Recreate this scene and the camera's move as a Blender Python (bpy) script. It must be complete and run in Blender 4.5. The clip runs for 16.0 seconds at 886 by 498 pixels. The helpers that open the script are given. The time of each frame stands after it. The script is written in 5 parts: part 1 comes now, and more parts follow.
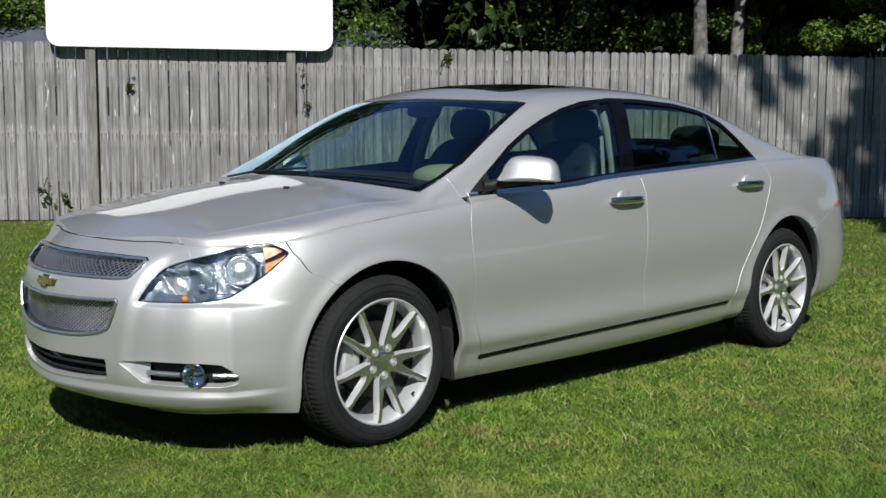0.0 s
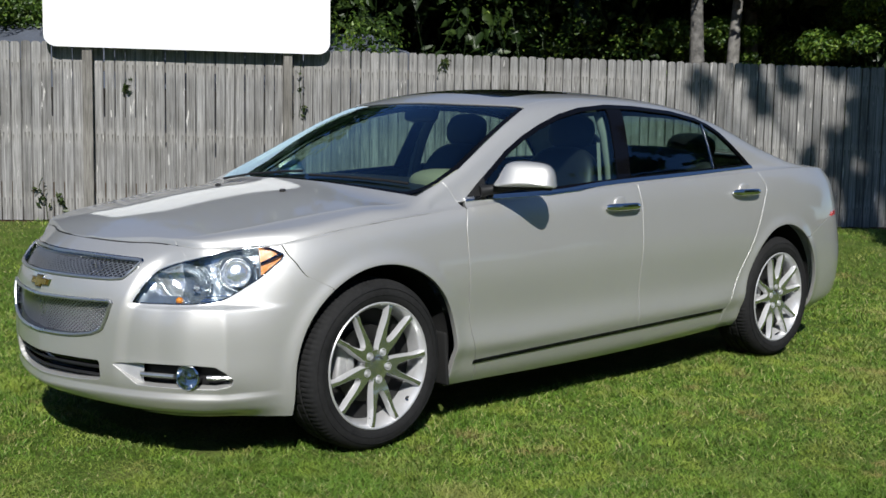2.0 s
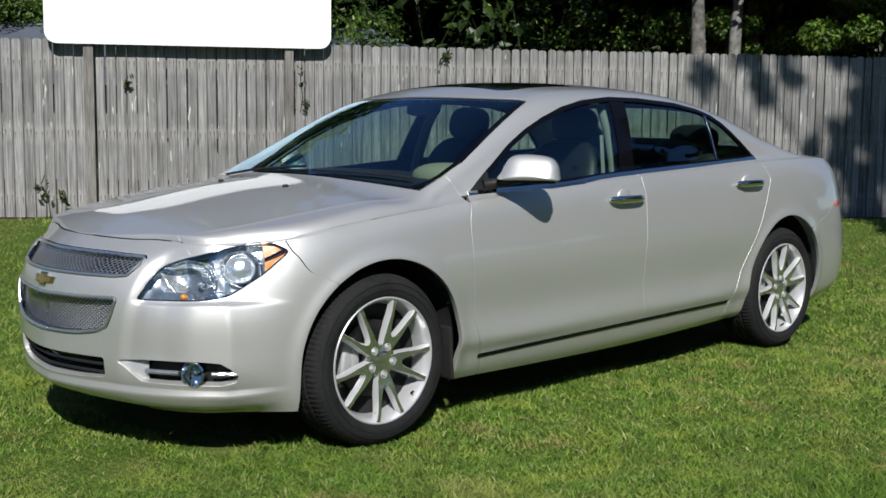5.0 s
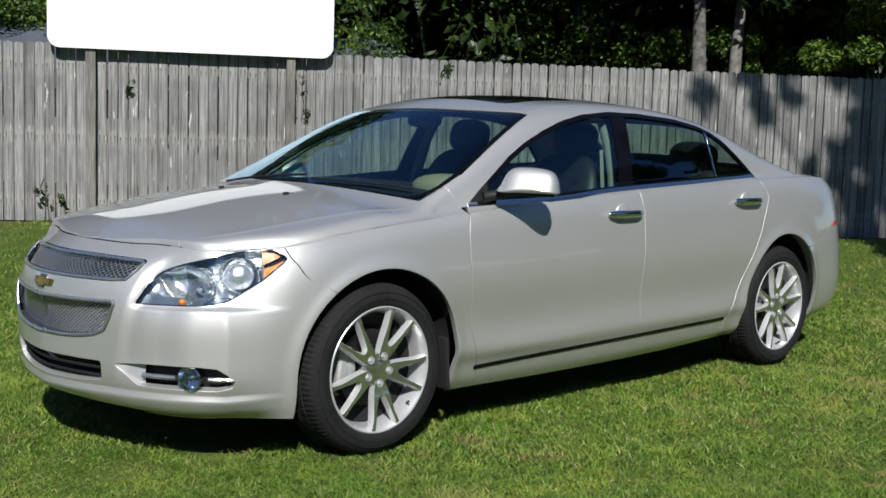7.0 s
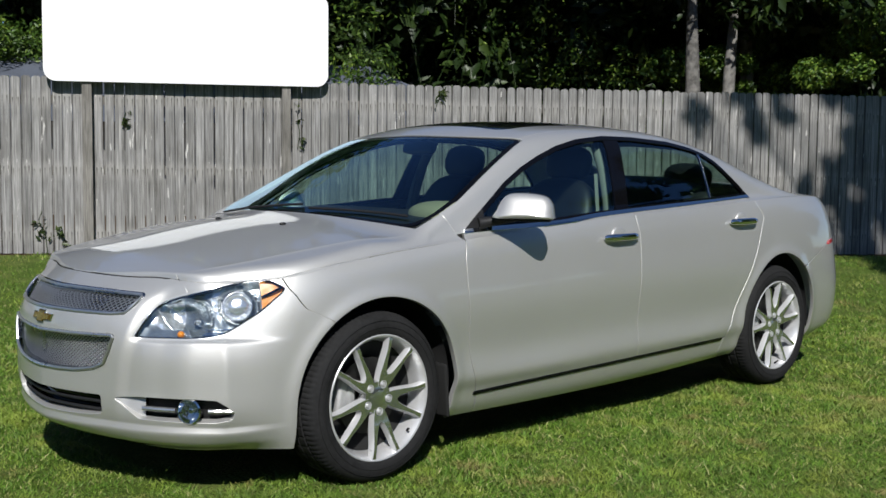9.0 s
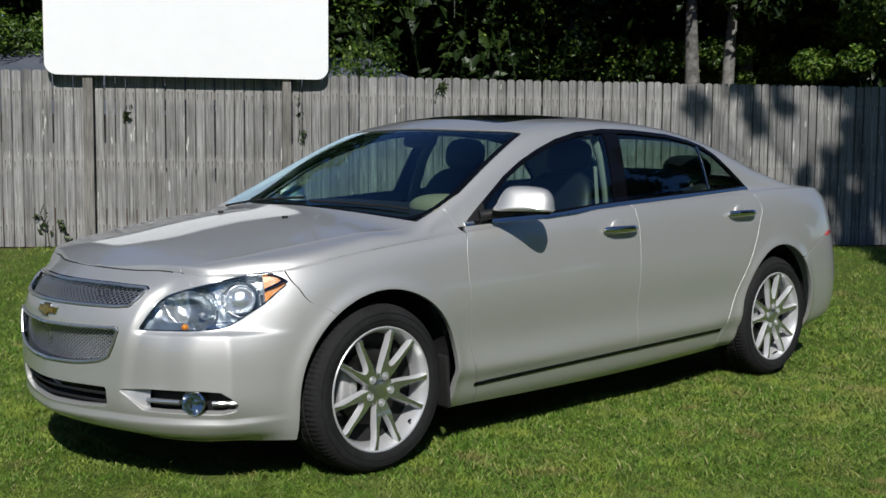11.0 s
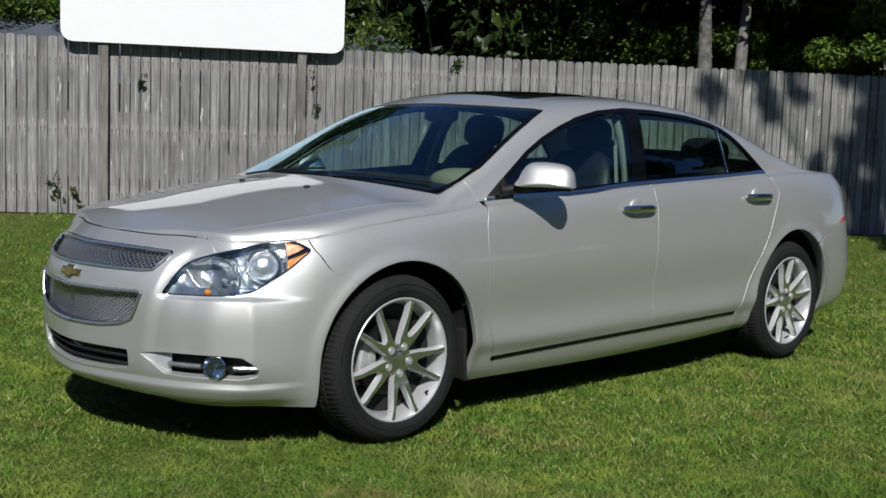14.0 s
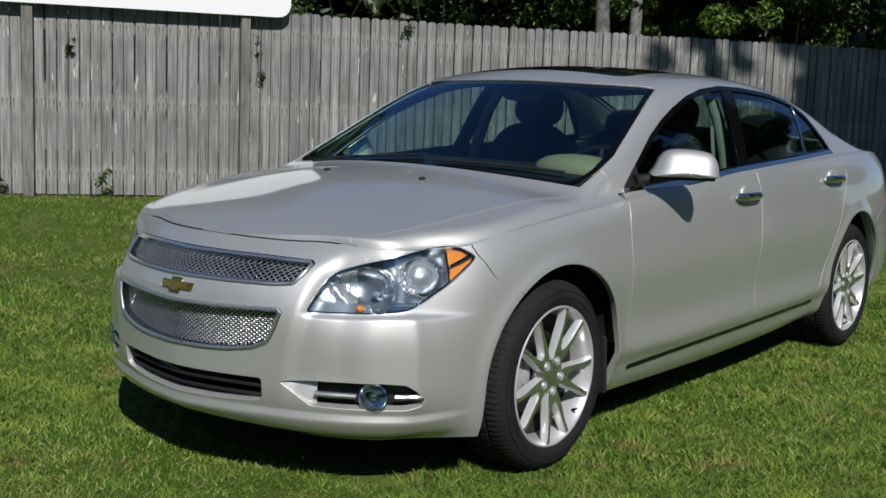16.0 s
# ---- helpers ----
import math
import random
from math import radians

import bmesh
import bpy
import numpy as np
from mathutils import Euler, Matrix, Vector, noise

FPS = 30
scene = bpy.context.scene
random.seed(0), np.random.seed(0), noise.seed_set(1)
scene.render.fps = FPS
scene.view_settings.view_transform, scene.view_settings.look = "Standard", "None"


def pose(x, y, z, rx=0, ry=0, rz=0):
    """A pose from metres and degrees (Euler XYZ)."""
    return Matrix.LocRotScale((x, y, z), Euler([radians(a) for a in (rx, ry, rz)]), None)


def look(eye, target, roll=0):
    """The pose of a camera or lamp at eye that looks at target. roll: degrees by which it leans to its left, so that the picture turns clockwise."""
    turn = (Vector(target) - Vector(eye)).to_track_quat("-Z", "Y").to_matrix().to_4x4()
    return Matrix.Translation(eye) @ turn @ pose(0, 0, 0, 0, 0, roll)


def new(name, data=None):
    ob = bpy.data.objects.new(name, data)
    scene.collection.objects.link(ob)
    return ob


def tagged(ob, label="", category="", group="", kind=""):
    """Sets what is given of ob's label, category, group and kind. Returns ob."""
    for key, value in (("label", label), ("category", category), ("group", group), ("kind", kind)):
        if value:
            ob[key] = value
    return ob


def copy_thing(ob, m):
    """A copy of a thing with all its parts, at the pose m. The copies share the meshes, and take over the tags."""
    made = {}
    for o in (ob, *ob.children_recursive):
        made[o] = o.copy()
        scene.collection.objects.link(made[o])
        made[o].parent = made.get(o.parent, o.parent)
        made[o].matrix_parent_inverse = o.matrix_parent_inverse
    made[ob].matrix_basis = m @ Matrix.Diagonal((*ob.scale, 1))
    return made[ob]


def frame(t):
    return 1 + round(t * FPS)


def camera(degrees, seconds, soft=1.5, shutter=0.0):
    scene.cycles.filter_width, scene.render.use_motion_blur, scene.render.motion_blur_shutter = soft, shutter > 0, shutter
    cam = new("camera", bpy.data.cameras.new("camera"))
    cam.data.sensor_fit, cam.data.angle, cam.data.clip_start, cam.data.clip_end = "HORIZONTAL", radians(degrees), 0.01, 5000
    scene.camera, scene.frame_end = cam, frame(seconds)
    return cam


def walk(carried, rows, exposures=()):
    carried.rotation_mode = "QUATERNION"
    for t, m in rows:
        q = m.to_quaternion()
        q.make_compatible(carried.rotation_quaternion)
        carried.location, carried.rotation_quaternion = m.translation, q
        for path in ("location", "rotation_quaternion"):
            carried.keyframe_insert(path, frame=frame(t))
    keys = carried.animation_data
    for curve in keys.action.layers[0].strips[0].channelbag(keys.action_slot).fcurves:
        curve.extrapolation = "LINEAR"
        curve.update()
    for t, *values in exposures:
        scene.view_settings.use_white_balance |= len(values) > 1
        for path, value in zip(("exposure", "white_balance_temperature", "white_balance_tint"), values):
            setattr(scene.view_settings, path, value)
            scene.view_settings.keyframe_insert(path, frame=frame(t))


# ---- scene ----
cam = camera(42.0, 16.0, soft=1.6)
PATH = [
    (0, (-4.215, -4.113, 1.239), (-2.85, -2.668, 1.018), 0.3),
    (0.5, (-4.218, -4.112, 1.236), (-2.865, -2.655, 1.016), 0.5),
    (1, (-4.211, -4.109, 1.239), (-2.853, -2.657, 1.024), 0.5),
    (1.5, (-4.212, -4.109, 1.242), (-2.847, -2.663, 1.028), 0.8),
    (2, (-4.216, -4.105, 1.236), (-2.843, -2.666, 1.024), 1.0),
    (2.5, (-4.213, -4.102, 1.242), (-2.845, -2.658, 1.03), 0.6),
    (3, (-4.215, -4.096, 1.244), (-2.85, -2.649, 1.042), 0.8),
    (3.5, (-4.216, -4.097, 1.236), (-2.847, -2.655, 1.026), 0.3),
    (4, (-4.214, -4.09, 1.237), (-2.85, -2.644, 1.011), 0.3),
    (6.5, (-4.221, -4.105, 1.238), (-2.837, -2.677, 1.027), 1.1),
    (7, (-4.229, -4.101, 1.233), (-2.855, -2.662, 1.031), 1.7),
    (7.5, (-4.232, -4.108, 1.245), (-2.862, -2.665, 1.048), 1.6),
    (8, (-4.237, -4.116, 1.244), (-2.862, -2.673, 1.07), 1.4),
    (8.5, (-4.235, -4.117, 1.251), (-2.858, -2.675, 1.092), 0.9),
    (10.8, (-4.266, -4.149, 1.237), (-2.889, -2.708, 1.071), 0.1),
    (11, (-4.268, -4.148, 1.257), (-2.891, -2.708, 1.081), 0.4),
    (11.5, (-4.279, -4.142, 1.235), (-2.912, -2.695, 1.041), 0.5),
    (12, (-4.284, -4.138, 1.235), (-2.922, -2.687, 1.031), 0.4),
    (12.5, (-4.286, -4.145, 1.227), (-2.935, -2.685, 1.016), 0.2),
    (13, (-4.282, -4.14, 1.231), (-2.924, -2.686, 1.029), 0.5),
    (13.5, (-4.298, -4.127, 1.224), (-2.943, -2.669, 1.026), 1.1),
    (14, (-4.335, -4.115, 1.229), (-2.964, -2.675, 1.019), 2.0),
    (14.5, (-4.378, -3.971, 1.237), (-3.003, -2.555, 0.916), 0.9),
    (15, (-4.41, -3.665, 1.219), (-2.972, -2.313, 0.896), 3.7),
    (15.5, (-4.516, -3.308, 1.243), (-2.993, -2.028, 1.03), 2.4),
    (16, (-4.688, -2.908, 1.27), (-3.131, -1.681, 1.004), 2.1),
]
walk(cam, [(t, look(eye, target, roll)) for t, eye, target, roll in PATH],
     exposures=[(0, .13), (8.5, .11), (11, -.14), (14.5, -.15), (16, -.20)])
# ---- daylight: a high afternoon sun from behind the camera, clear blue sky ----
SUN_TO = Vector((-.49, -.60, .64)).normalized()
world = bpy.data.worlds.new("sky")
scene.world = world
world.use_nodes = True
wn = world.node_tree
sky = wn.nodes.new("ShaderNodeTexSky")
sky.sky_type, sky.sun_disc = "NISHITA", False
sky.dust_density, sky.ozone_density, sky.air_density = .05, 6.0, .65
sky.sun_elevation = math.asin(SUN_TO.z)
sky.sun_rotation = math.atan2(SUN_TO.x, SUN_TO.y)
wn.links.new(sky.outputs[0], wn.nodes["Background"].inputs[0])
wn.nodes["Background"].inputs[1].default_value = 0.092
sun = new("sun", bpy.data.lights.new("sun", "SUN"))
sun.data.energy, sun.data.angle, sun.data.color = 4.6, radians(.53), (1, .985, .95)
sun.matrix_world = look(SUN_TO * 30, (0, 0, 0))
scene.view_settings.exposure = 0.0
# ---- materials ----
def shader(name):
    m = bpy.data.materials.new(name)
    m.use_nodes = True
    t = m.node_tree
    return m, t, t.nodes["Principled BSDF"]


def node(t, kind, **inputs):
    n = t.nodes.new(kind)
    for key, value in inputs.items():
        n.inputs[key.replace("_", " ")].default_value = value
    return n


def noise_of(t, scale, detail=4, stretch=(1, 1, 1), rough=.55, coord="Object"):
    c = t.nodes.new("ShaderNodeTexCoord")
    mp = node(t, "ShaderNodeMapping", Scale=stretch)
    nz = node(t, "ShaderNodeTexNoise", Scale=scale, Detail=detail, Roughness=rough)
    t.links.new(c.outputs[coord], mp.inputs[0])
    t.links.new(mp.outputs[0], nz.inputs[0])
    return nz.outputs[0]


def ramp(t, fac, *stops):
    r = t.nodes.new("ShaderNodeValToRGB")
    while len(r.color_ramp.elements) < len(stops):
        r.color_ramp.elements.new(.5)
    for e, (p, c) in zip(r.color_ramp.elements, stops):
        e.position, e.color = p, (*c, 1) if len(c) == 3 else c
    t.links.new(fac, r.inputs[0])
    return r.outputs[0]


def mixed(t, fac, a, b, kind="MIX"):
    m = t.nodes.new("ShaderNodeMix")
    m.data_type, m.blend_type = "RGBA", kind
    for value, i in ((fac, 0), (a, 6), (b, 7)):
        if isinstance(value, (int, float)):
            m.inputs[i].default_value = value
        elif isinstance(value, tuple):
            m.inputs[i].default_value = (*value, 1)
        else:
            t.links.new(value, m.inputs[i])
    return m.outputs[2]


def bump(t, p, height, strength, distance=.002):
    b = node(t, "ShaderNodeBump", Strength=strength, Distance=distance)
    t.links.new(height, b.inputs["Height"])
    t.links.new(b.outputs[0], p.inputs["Normal"])
    return b


def simple(name, color, rough=.5, metal=0, spread=.12, scale=40, relief=.1, coat=0):
    """A plain surface whose colour and gloss vary a little at two scales."""
    m, t, p = shader(name)
    fine, broad = noise_of(t, scale, 5), noise_of(t, scale / 12, 2)
    both = mixed(t, .5, fine, broad)
    dark, light = tuple(c * (1 - spread) for c in color), tuple(min(1, c * (1 + spread)) for c in color)
    t.links.new(ramp(t, both, (.3, dark), (.7, light)), p.inputs["Base Color"])
    t.links.new(ramp(t, broad, (.3, (rough * .85,) * 3), (.7, (min(1, rough * 1.15),) * 3)), p.inputs["Roughness"])
    p.inputs["Metallic"].default_value = metal
    p.inputs["Coat Weight"].default_value = coat
    p.inputs["Coat Roughness"].default_value = .04
    if relief:
        bump(t, p, fine, relief)
    return m


def car_paint():
    m, t, p = shader("champagne silver paint")
    flake = noise_of(t, 900, 2)
    broad = noise_of(t, 3, 3)
    t.links.new(mixed(t, .35, ramp(t, flake, (.35, (.520, .515, .499)), (.65, (.650, .643, .621))),
                      ramp(t, broad, (.3, (.570, .564, .545)), (.7, (.608, .601, .581)))), p.inputs["Base Color"])
    p.inputs["Metallic"].default_value = .60
    p.inputs["Roughness"].default_value = .48
    p.inputs["Coat Weight"].default_value = 1.0
    p.inputs["Coat Roughness"].default_value = .045
    p.inputs["Coat IOR"].default_value = 1.55
    bump(t, p, flake, .03, .0004)
    return m


def glass(name, tint, gloss=1.0):
    """Thin tinted glazing: what is behind shows through, the sky glances off it."""
    m, t, p = shader(name)
    out = t.nodes["Material Output"]
    t.nodes.remove(p)
    clear = node(t, "ShaderNodeBsdfTransparent", Color=(*tint, 1))
    # gloss coloured blue, to paint the mirrored sky deeper
    shine = node(t, "ShaderNodeBsdfGlossy", Roughness=.01, Color=(.58 * gloss, .80 * gloss, gloss, 1))
    face = node(t, "ShaderNodeLayerWeight", Blend=.5)
    p5 = node(t, "ShaderNodeMath"); p5.operation = "POWER"; p5.inputs[1].default_value = 3.8
    fres = node(t, "ShaderNodeMath"); fres.operation = "MULTIPLY_ADD"; fres.inputs[1].default_value, fres.inputs[2].default_value = .85, .085
    t.links.new(face.outputs["Facing"], p5.inputs[0])
    t.links.new(p5.outputs[0], fres.inputs[0])
    mix = t.nodes.new("ShaderNodeMixShader")
    t.links.new(fres.outputs[0], mix.inputs[0])
    t.links.new(clear.outputs[0], mix.inputs[1])
    t.links.new(shine.outputs[0], mix.inputs[2])
    t.links.new(mix.outputs[0], out.inputs[0])
    return m


PAINT = car_paint()
GLASS = glass("green tinted window glass", (.60, .75, .69))
LENS = glass("clear lamp lens", (.93, .95, .96))
CHROME = simple("chrome", (.78, .79, .80), .06, 1, .04, 30, 0)
# chrome coloured darker, as if it mirrored dark surroundings
CHROME_SHADED = simple("dark chrome", (.40, .41, .43), .10, 1, .1, 30, 0)
LAMP_CHROME = simple("bright faceted lamp reflector", (.92, .95, .97), .22, .80, .05, 30, 0)
LAMP_DARK = simple("smoked lamp housing", (.31, .35, .37), .28, .78, .25, 24, 0)
GRILLE_METAL = simple("bright wire mesh", (.66, .66, .66), .30, .9, .1, 60, .05)
POLISHED = simple("machined bright alloy face", (.74, .74, .745), .17, .95, .06, 160, .02)
RIM_METAL = simple("machined silver alloy", (.63, .63, .635), .32, .45, .05, 120, .02)
facet = node(LAMP_CHROME.node_tree, "ShaderNodeTexVoronoi", Scale=38.0)
where_ = LAMP_CHROME.node_tree.nodes.new("ShaderNodeTexCoord")
LAMP_CHROME.node_tree.links.new(where_.outputs["Object"], facet.inputs["Vector"])
bump(LAMP_CHROME.node_tree, LAMP_CHROME.node_tree.nodes["Principled BSDF"], facet.outputs["Distance"], .36, .008)
RUBBER = simple("tyre rubber", (.019, .019, .0195), .80, 0, .35, 60, .4)
RUBBER.node_tree.nodes["Principled BSDF"].inputs["Specular IOR Level"].default_value = .15
TRIM_BLACK = simple("gloss black trim", (.004, .004, .005), .07, 0, .2, 50, 0)
TRIM_BLACK.node_tree.nodes["Principled BSDF"].inputs["Specular IOR Level"].default_value = .22
# reflections tinted blue, standing in for a bluer sky
TRIM_BLACK.node_tree.nodes["Principled BSDF"].inputs["Specular Tint"].default_value = (.45, .68, 1, 1)
PLASTIC = simple("black textured plastic", (.018, .018, .019), .55, 0, .25, 160, .3)
PLASTIC.node_tree.nodes["Principled BSDF"].inputs["Specular IOR Level"].default_value = .25
LINER = simple("wheel arch liner", (.010, .010, .010), .9, 0, .3, 40, .3)
AMBER = simple("amber reflector", (.82, .255, .008), .30, 0, .35, 60, .8, 0)
RED = simple("red marker lens", (.62, .02, .025), .15, 0, .2, 90, .4, 1)
GOLD = simple("brushed gold emblem", (.50, .31, .07), .28, .9, .15, 120, .1)
CAST_IRON = simple("brake disc steel", (.07, .068, .066), .45, .9, .15, 50, .1)
CALIPER = simple("bare brake calliper", (.52, .52, .52), .5, .5, .15, 50, .2)
SEAT_DARK = simple("ebony seat leather", (.014, .014, .018), .5, 0, .2, 30, .25)
DASH = simple("dark dashboard plastic", (.022, .021, .022), .6, 0, .25, 120, .3)
TAN = simple("cashmere tan cabin trim", (.42, .36, .24), .6, 0, .1, 60, .2)
HEADLINER = simple("grey headliner cloth", (.30, .29, .27), .9, 0, .1, 120, .2)
def wood_weathered():
    """Grey, sun-bleached boards: grain along the board, nail stains at the rails, each board its own tone."""
    m, t, p = shader("weathered grey fence wood")
    info = t.nodes.new("ShaderNodeObjectInfo")
    c = t.nodes.new("ShaderNodeTexCoord")
    sep = t.nodes.new("ShaderNodeSeparateXYZ")
    t.links.new(c.outputs["Object"], sep.inputs[0])
    shift = node(t, "ShaderNodeVectorMath")
    shift.operation = "ADD"
    comb = t.nodes.new("ShaderNodeCombineXYZ")
    big = node(t, "ShaderNodeMath"); big.operation = "MULTIPLY"; big.inputs[1].default_value = 57.0
    t.links.new(info.outputs["Random"], big.inputs[0])
    for i in range(3):
        t.links.new(big.outputs[0], comb.inputs[i])
    t.links.new(c.outputs["Object"], shift.inputs[0])
    t.links.new(comb.outputs[0], shift.inputs[1])

    def grain(scale, stretch, detail):
        mp = node(t, "ShaderNodeMapping", Scale=stretch)
        nz = node(t, "ShaderNodeTexNoise", Scale=scale, Detail=detail, Roughness=.6)
        t.links.new(shift.outputs[0], mp.inputs[0])
        t.links.new(mp.outputs[0], nz.inputs[0])
        return nz.outputs[0]
    def calc(kind, a, b):
        n = node(t, "ShaderNodeMath")
        n.operation = kind
        for i, v in enumerate((a, b)):
            if isinstance(v, (int, float)):
                n.inputs[i].default_value = v
            else:
                t.links.new(v, n.inputs[i])
        return n.outputs[0]

    fine, streak, blotch = grain(9, (20, 20, .45), 7), grain(3.2, (12, 12, 1.2), 3), grain(2.2, (2, 2, .8), 3)
    tone = ramp(t, info.outputs["Random"], (0, (.200, .196, .190)), (.25, (.285, .280, .274)), (.5, (.225, .220, .213)), (.75, (.310, .304, .296)), (1, (.245, .241, .236)))
    col = mixed(t, 1.0, tone, ramp(t, fine, (.27, (.38, .37, .36)), (.42, (.82, .82, .82)), (.56, (1.05, 1.05, 1.05)), (.72, (1.42, 1.42, 1.41))), "MULTIPLY")
    col = mixed(t, 1.0, col, ramp(t, blotch, (.30, (.70, .69, .67)), (.55, (1.0, 1.0, 1.0))), "MULTIPLY")
    col = mixed(t, 1.0, col, ramp(t, grain(5, (14, 14, .28), 4), (.33, (.52, .51, .50)), (.46, (.92, .92, .92)), (.57, (1.06, 1.06, 1.06)), (.68, (1.42, 1.41, 1.40))), "MULTIPLY")
    # rust runs below the two nails at each rail, and a paler washed patch round them
    wander = calc("MULTIPLY_ADD", info.outputs["Random"], .03)
    t.links.new(sep.outputs[2], wander.node.inputs[2])
    across = calc("ABSOLUTE", sep.outputs[0], 0)
    nail = calc("ABSOLUTE", calc("SUBTRACT", across, calc("ADD", .017, calc("MULTIPLY", info.outputs["Random"], .010))), 0)
    runs = ramp(t, nail, (.0035, (1, 1, 1)), (.0075, (0, 0, 0)))
    mask, wash = None, None
    for z in (.195, .805, 1.465):
        d = calc("SUBTRACT", wander, z)
        near = ramp(t, calc("ADD", d, .10), (.02, (0, 0, 0)), (.07, (.55, .55, .55)), (.115, (.95, .95, .95)), (.125, (0, 0, 0)))
        pale_ = ramp(t, calc("ADD", d, .12), (.0, (0, 0, 0)), (.10, (.5, .5, .5)), (.16, (.4, .4, .4)), (.22, (0, 0, 0)))
        mask = near if mask is None else mixed(t, 1.0, mask, near, "LIGHTEN")
        wash = pale_ if wash is None else mixed(t, 1.0, wash, pale_, "LIGHTEN")
    spots = ramp(t, streak, (.40, (.25, .25, .25)), (.56, (1, 1, 1)))
    col = mixed(t, mixed(t, 1.0, wash, spots, "MULTIPLY"), col, (.40, .385, .36))
    col = mixed(t, mixed(t, 1.0, mixed(t, 1.0, mask, runs, "MULTIPLY"), spots, "MULTIPLY"), col, (.060, .055, .050))
    # board edges coloured dark, standing in for the shade in the gaps
    gap_shade = ramp(t, across, (.0345, (0, 0, 0)), (.0425, (.75, .75, .75)))
    col = mixed(t, gap_shade, col, (.060, .056, .052))
    # pale flecks in the wood, painted also for daylight showing through gaps
    pale = ramp(t, grain(5, (6, 6, .7), 4), (.655, (0, 0, 0)), (.70, (1, 1, 1)))
    col = mixed(t, pale, col, (.62, .60, .57))
    t.links.new(col, p.inputs["Base Color"])
    p.inputs["Roughness"].default_value = .9
    bump(t, p, fine, .6, .003)
    return m


def grass_ground():
    m, t, p = shader("lawn thatch and soil")
    fine, mid_, broad = noise_of(t, 60, 6), noise_of(t, 5, 4), noise_of(t, .55, 4)
    col = ramp(t, fine, (.32, (.035, .055, .010)), (.55, (.085, .130, .022)), (.75, (.15, .19, .045)))
    col = mixed(t, ramp(t, mid_, (.48, (0, 0, 0)), (.72, (.6, .6, .6))), col, (.17, .175, .06))
    col = mixed(t, ramp(t, broad, (.40, (.0, .0, .0)), (.70, (.5, .5, .5))), col, (.07, .12, .022))
    # bare soil along the foot of the fence
    c = t.nodes.new("ShaderNodeTexCoord")
    dot = node(t, "ShaderNodeVectorMath")
    dot.operation, dot.inputs[1].default_value = "DOT_PRODUCT", (-.5079, -.8614, 0)
    t.links.new(c.outputs["Object"], dot.inputs[0])
    far = node(t, "ShaderNodeMath")
    far.operation, far.inputs[1].default_value = "ADD", 3.327 * .5079 + 4.48 * .8614
    t.links.new(dot.outputs["Value"], far.inputs[0])
    rag = node(t, "ShaderNodeMath")
    rag.operation, rag.inputs[1].default_value = "MULTIPLY_ADD", .22
    t.links.new(mid_, rag.inputs[0])
    t.links.new(far.outputs[0], rag.inputs[2])
    col = mixed(t, ramp(t, rag.outputs[0], (.17, (1, 1, 1)), (.25, (0, 0, 0))), col, (.10, .062, .034))
    t.links.new(col, p.inputs["Base Color"])
    p.inputs["Roughness"].default_value = 1.0
    p.inputs["Specular IOR Level"].default_value = .1
    bump(t, p, fine, .8, .02)
    return m


def blades():
    """Grass blades: green to straw, blade by blade and in broad patches."""
    m, t, p = shader("grass blades")
    geo = t.nodes.new("ShaderNodeNewGeometry")
    col = ramp(t, geo.outputs["Random Per Island"], (0, (.050, .108, .012)), (.45, (.098, .190, .022)), (.82, (.155, .245, .040)), (.93, (.26, .275, .09)), (1, (.40, .37, .20)))
    patch = noise_of(t, 1.7, 5)
    wide = noise_of(t, .45, 3)
    col = mixed(t, ramp(t, patch, (.53, (0, 0, 0)), (.69, (.8, .8, .8))), col, (.255, .265, .080))
    col = mixed(t, ramp(t, noise_of(t, 4.2, 4), (.50, (0, 0, 0)), (.64, (.6, .6, .6))), col, (.245, .30, .05))
    col = mixed(t, ramp(t, wide, (.34, (.6, .6, .6)), (.52, (0, 0, 0))), col, (.085, .165, .020))
    col = mixed(t, ramp(t, noise_of(t, 2.6, 6, rough=.65), (.57, (0, 0, 0)), (.66, (.75, .75, .75))), col, (.28, .22, .092))
    col = mixed(t, 1.0, col, ramp(t, noise_of(t, 11, 4), (.34, (.76, .78, .74)), (.60, (1.25, 1.23, 1.15))), "MULTIPLY")
    t.links.new(col, p.inputs["Base Color"])
    p.inputs["Roughness"].default_value = .55
    p.inputs["Specular IOR Level"].default_value = .25
    return m


def leaves(name, dark, light, pale):
    m, t, p = shader(name)
    out = t.nodes["Material Output"]
    geo = t.nodes.new("ShaderNodeNewGeometry")
    col = ramp(t, geo.outputs["Random Per Island"], (0, dark), (.6, light), (1, pale))
    col = mixed(t, ramp(t, noise_of(t, .8, 3), (.35, (.6, .6, .6)), (.6, (0, 0, 0))), col, dark)
    t.links.new(col, p.inputs["Base Color"])
    p.inputs["Roughness"].default_value = .45
    thin = t.nodes.new("ShaderNodeBsdfTranslucent")
    t.links.new(col, thin.inputs[0])
    mix = node(t, "ShaderNodeMixShader", Fac=.28)
    t.links.new(p.outputs[0], mix.inputs[1])
    t.links.new(thin.outputs[0], mix.inputs[2])
    t.links.new(mix.outputs[0], out.inputs[0])
    return m


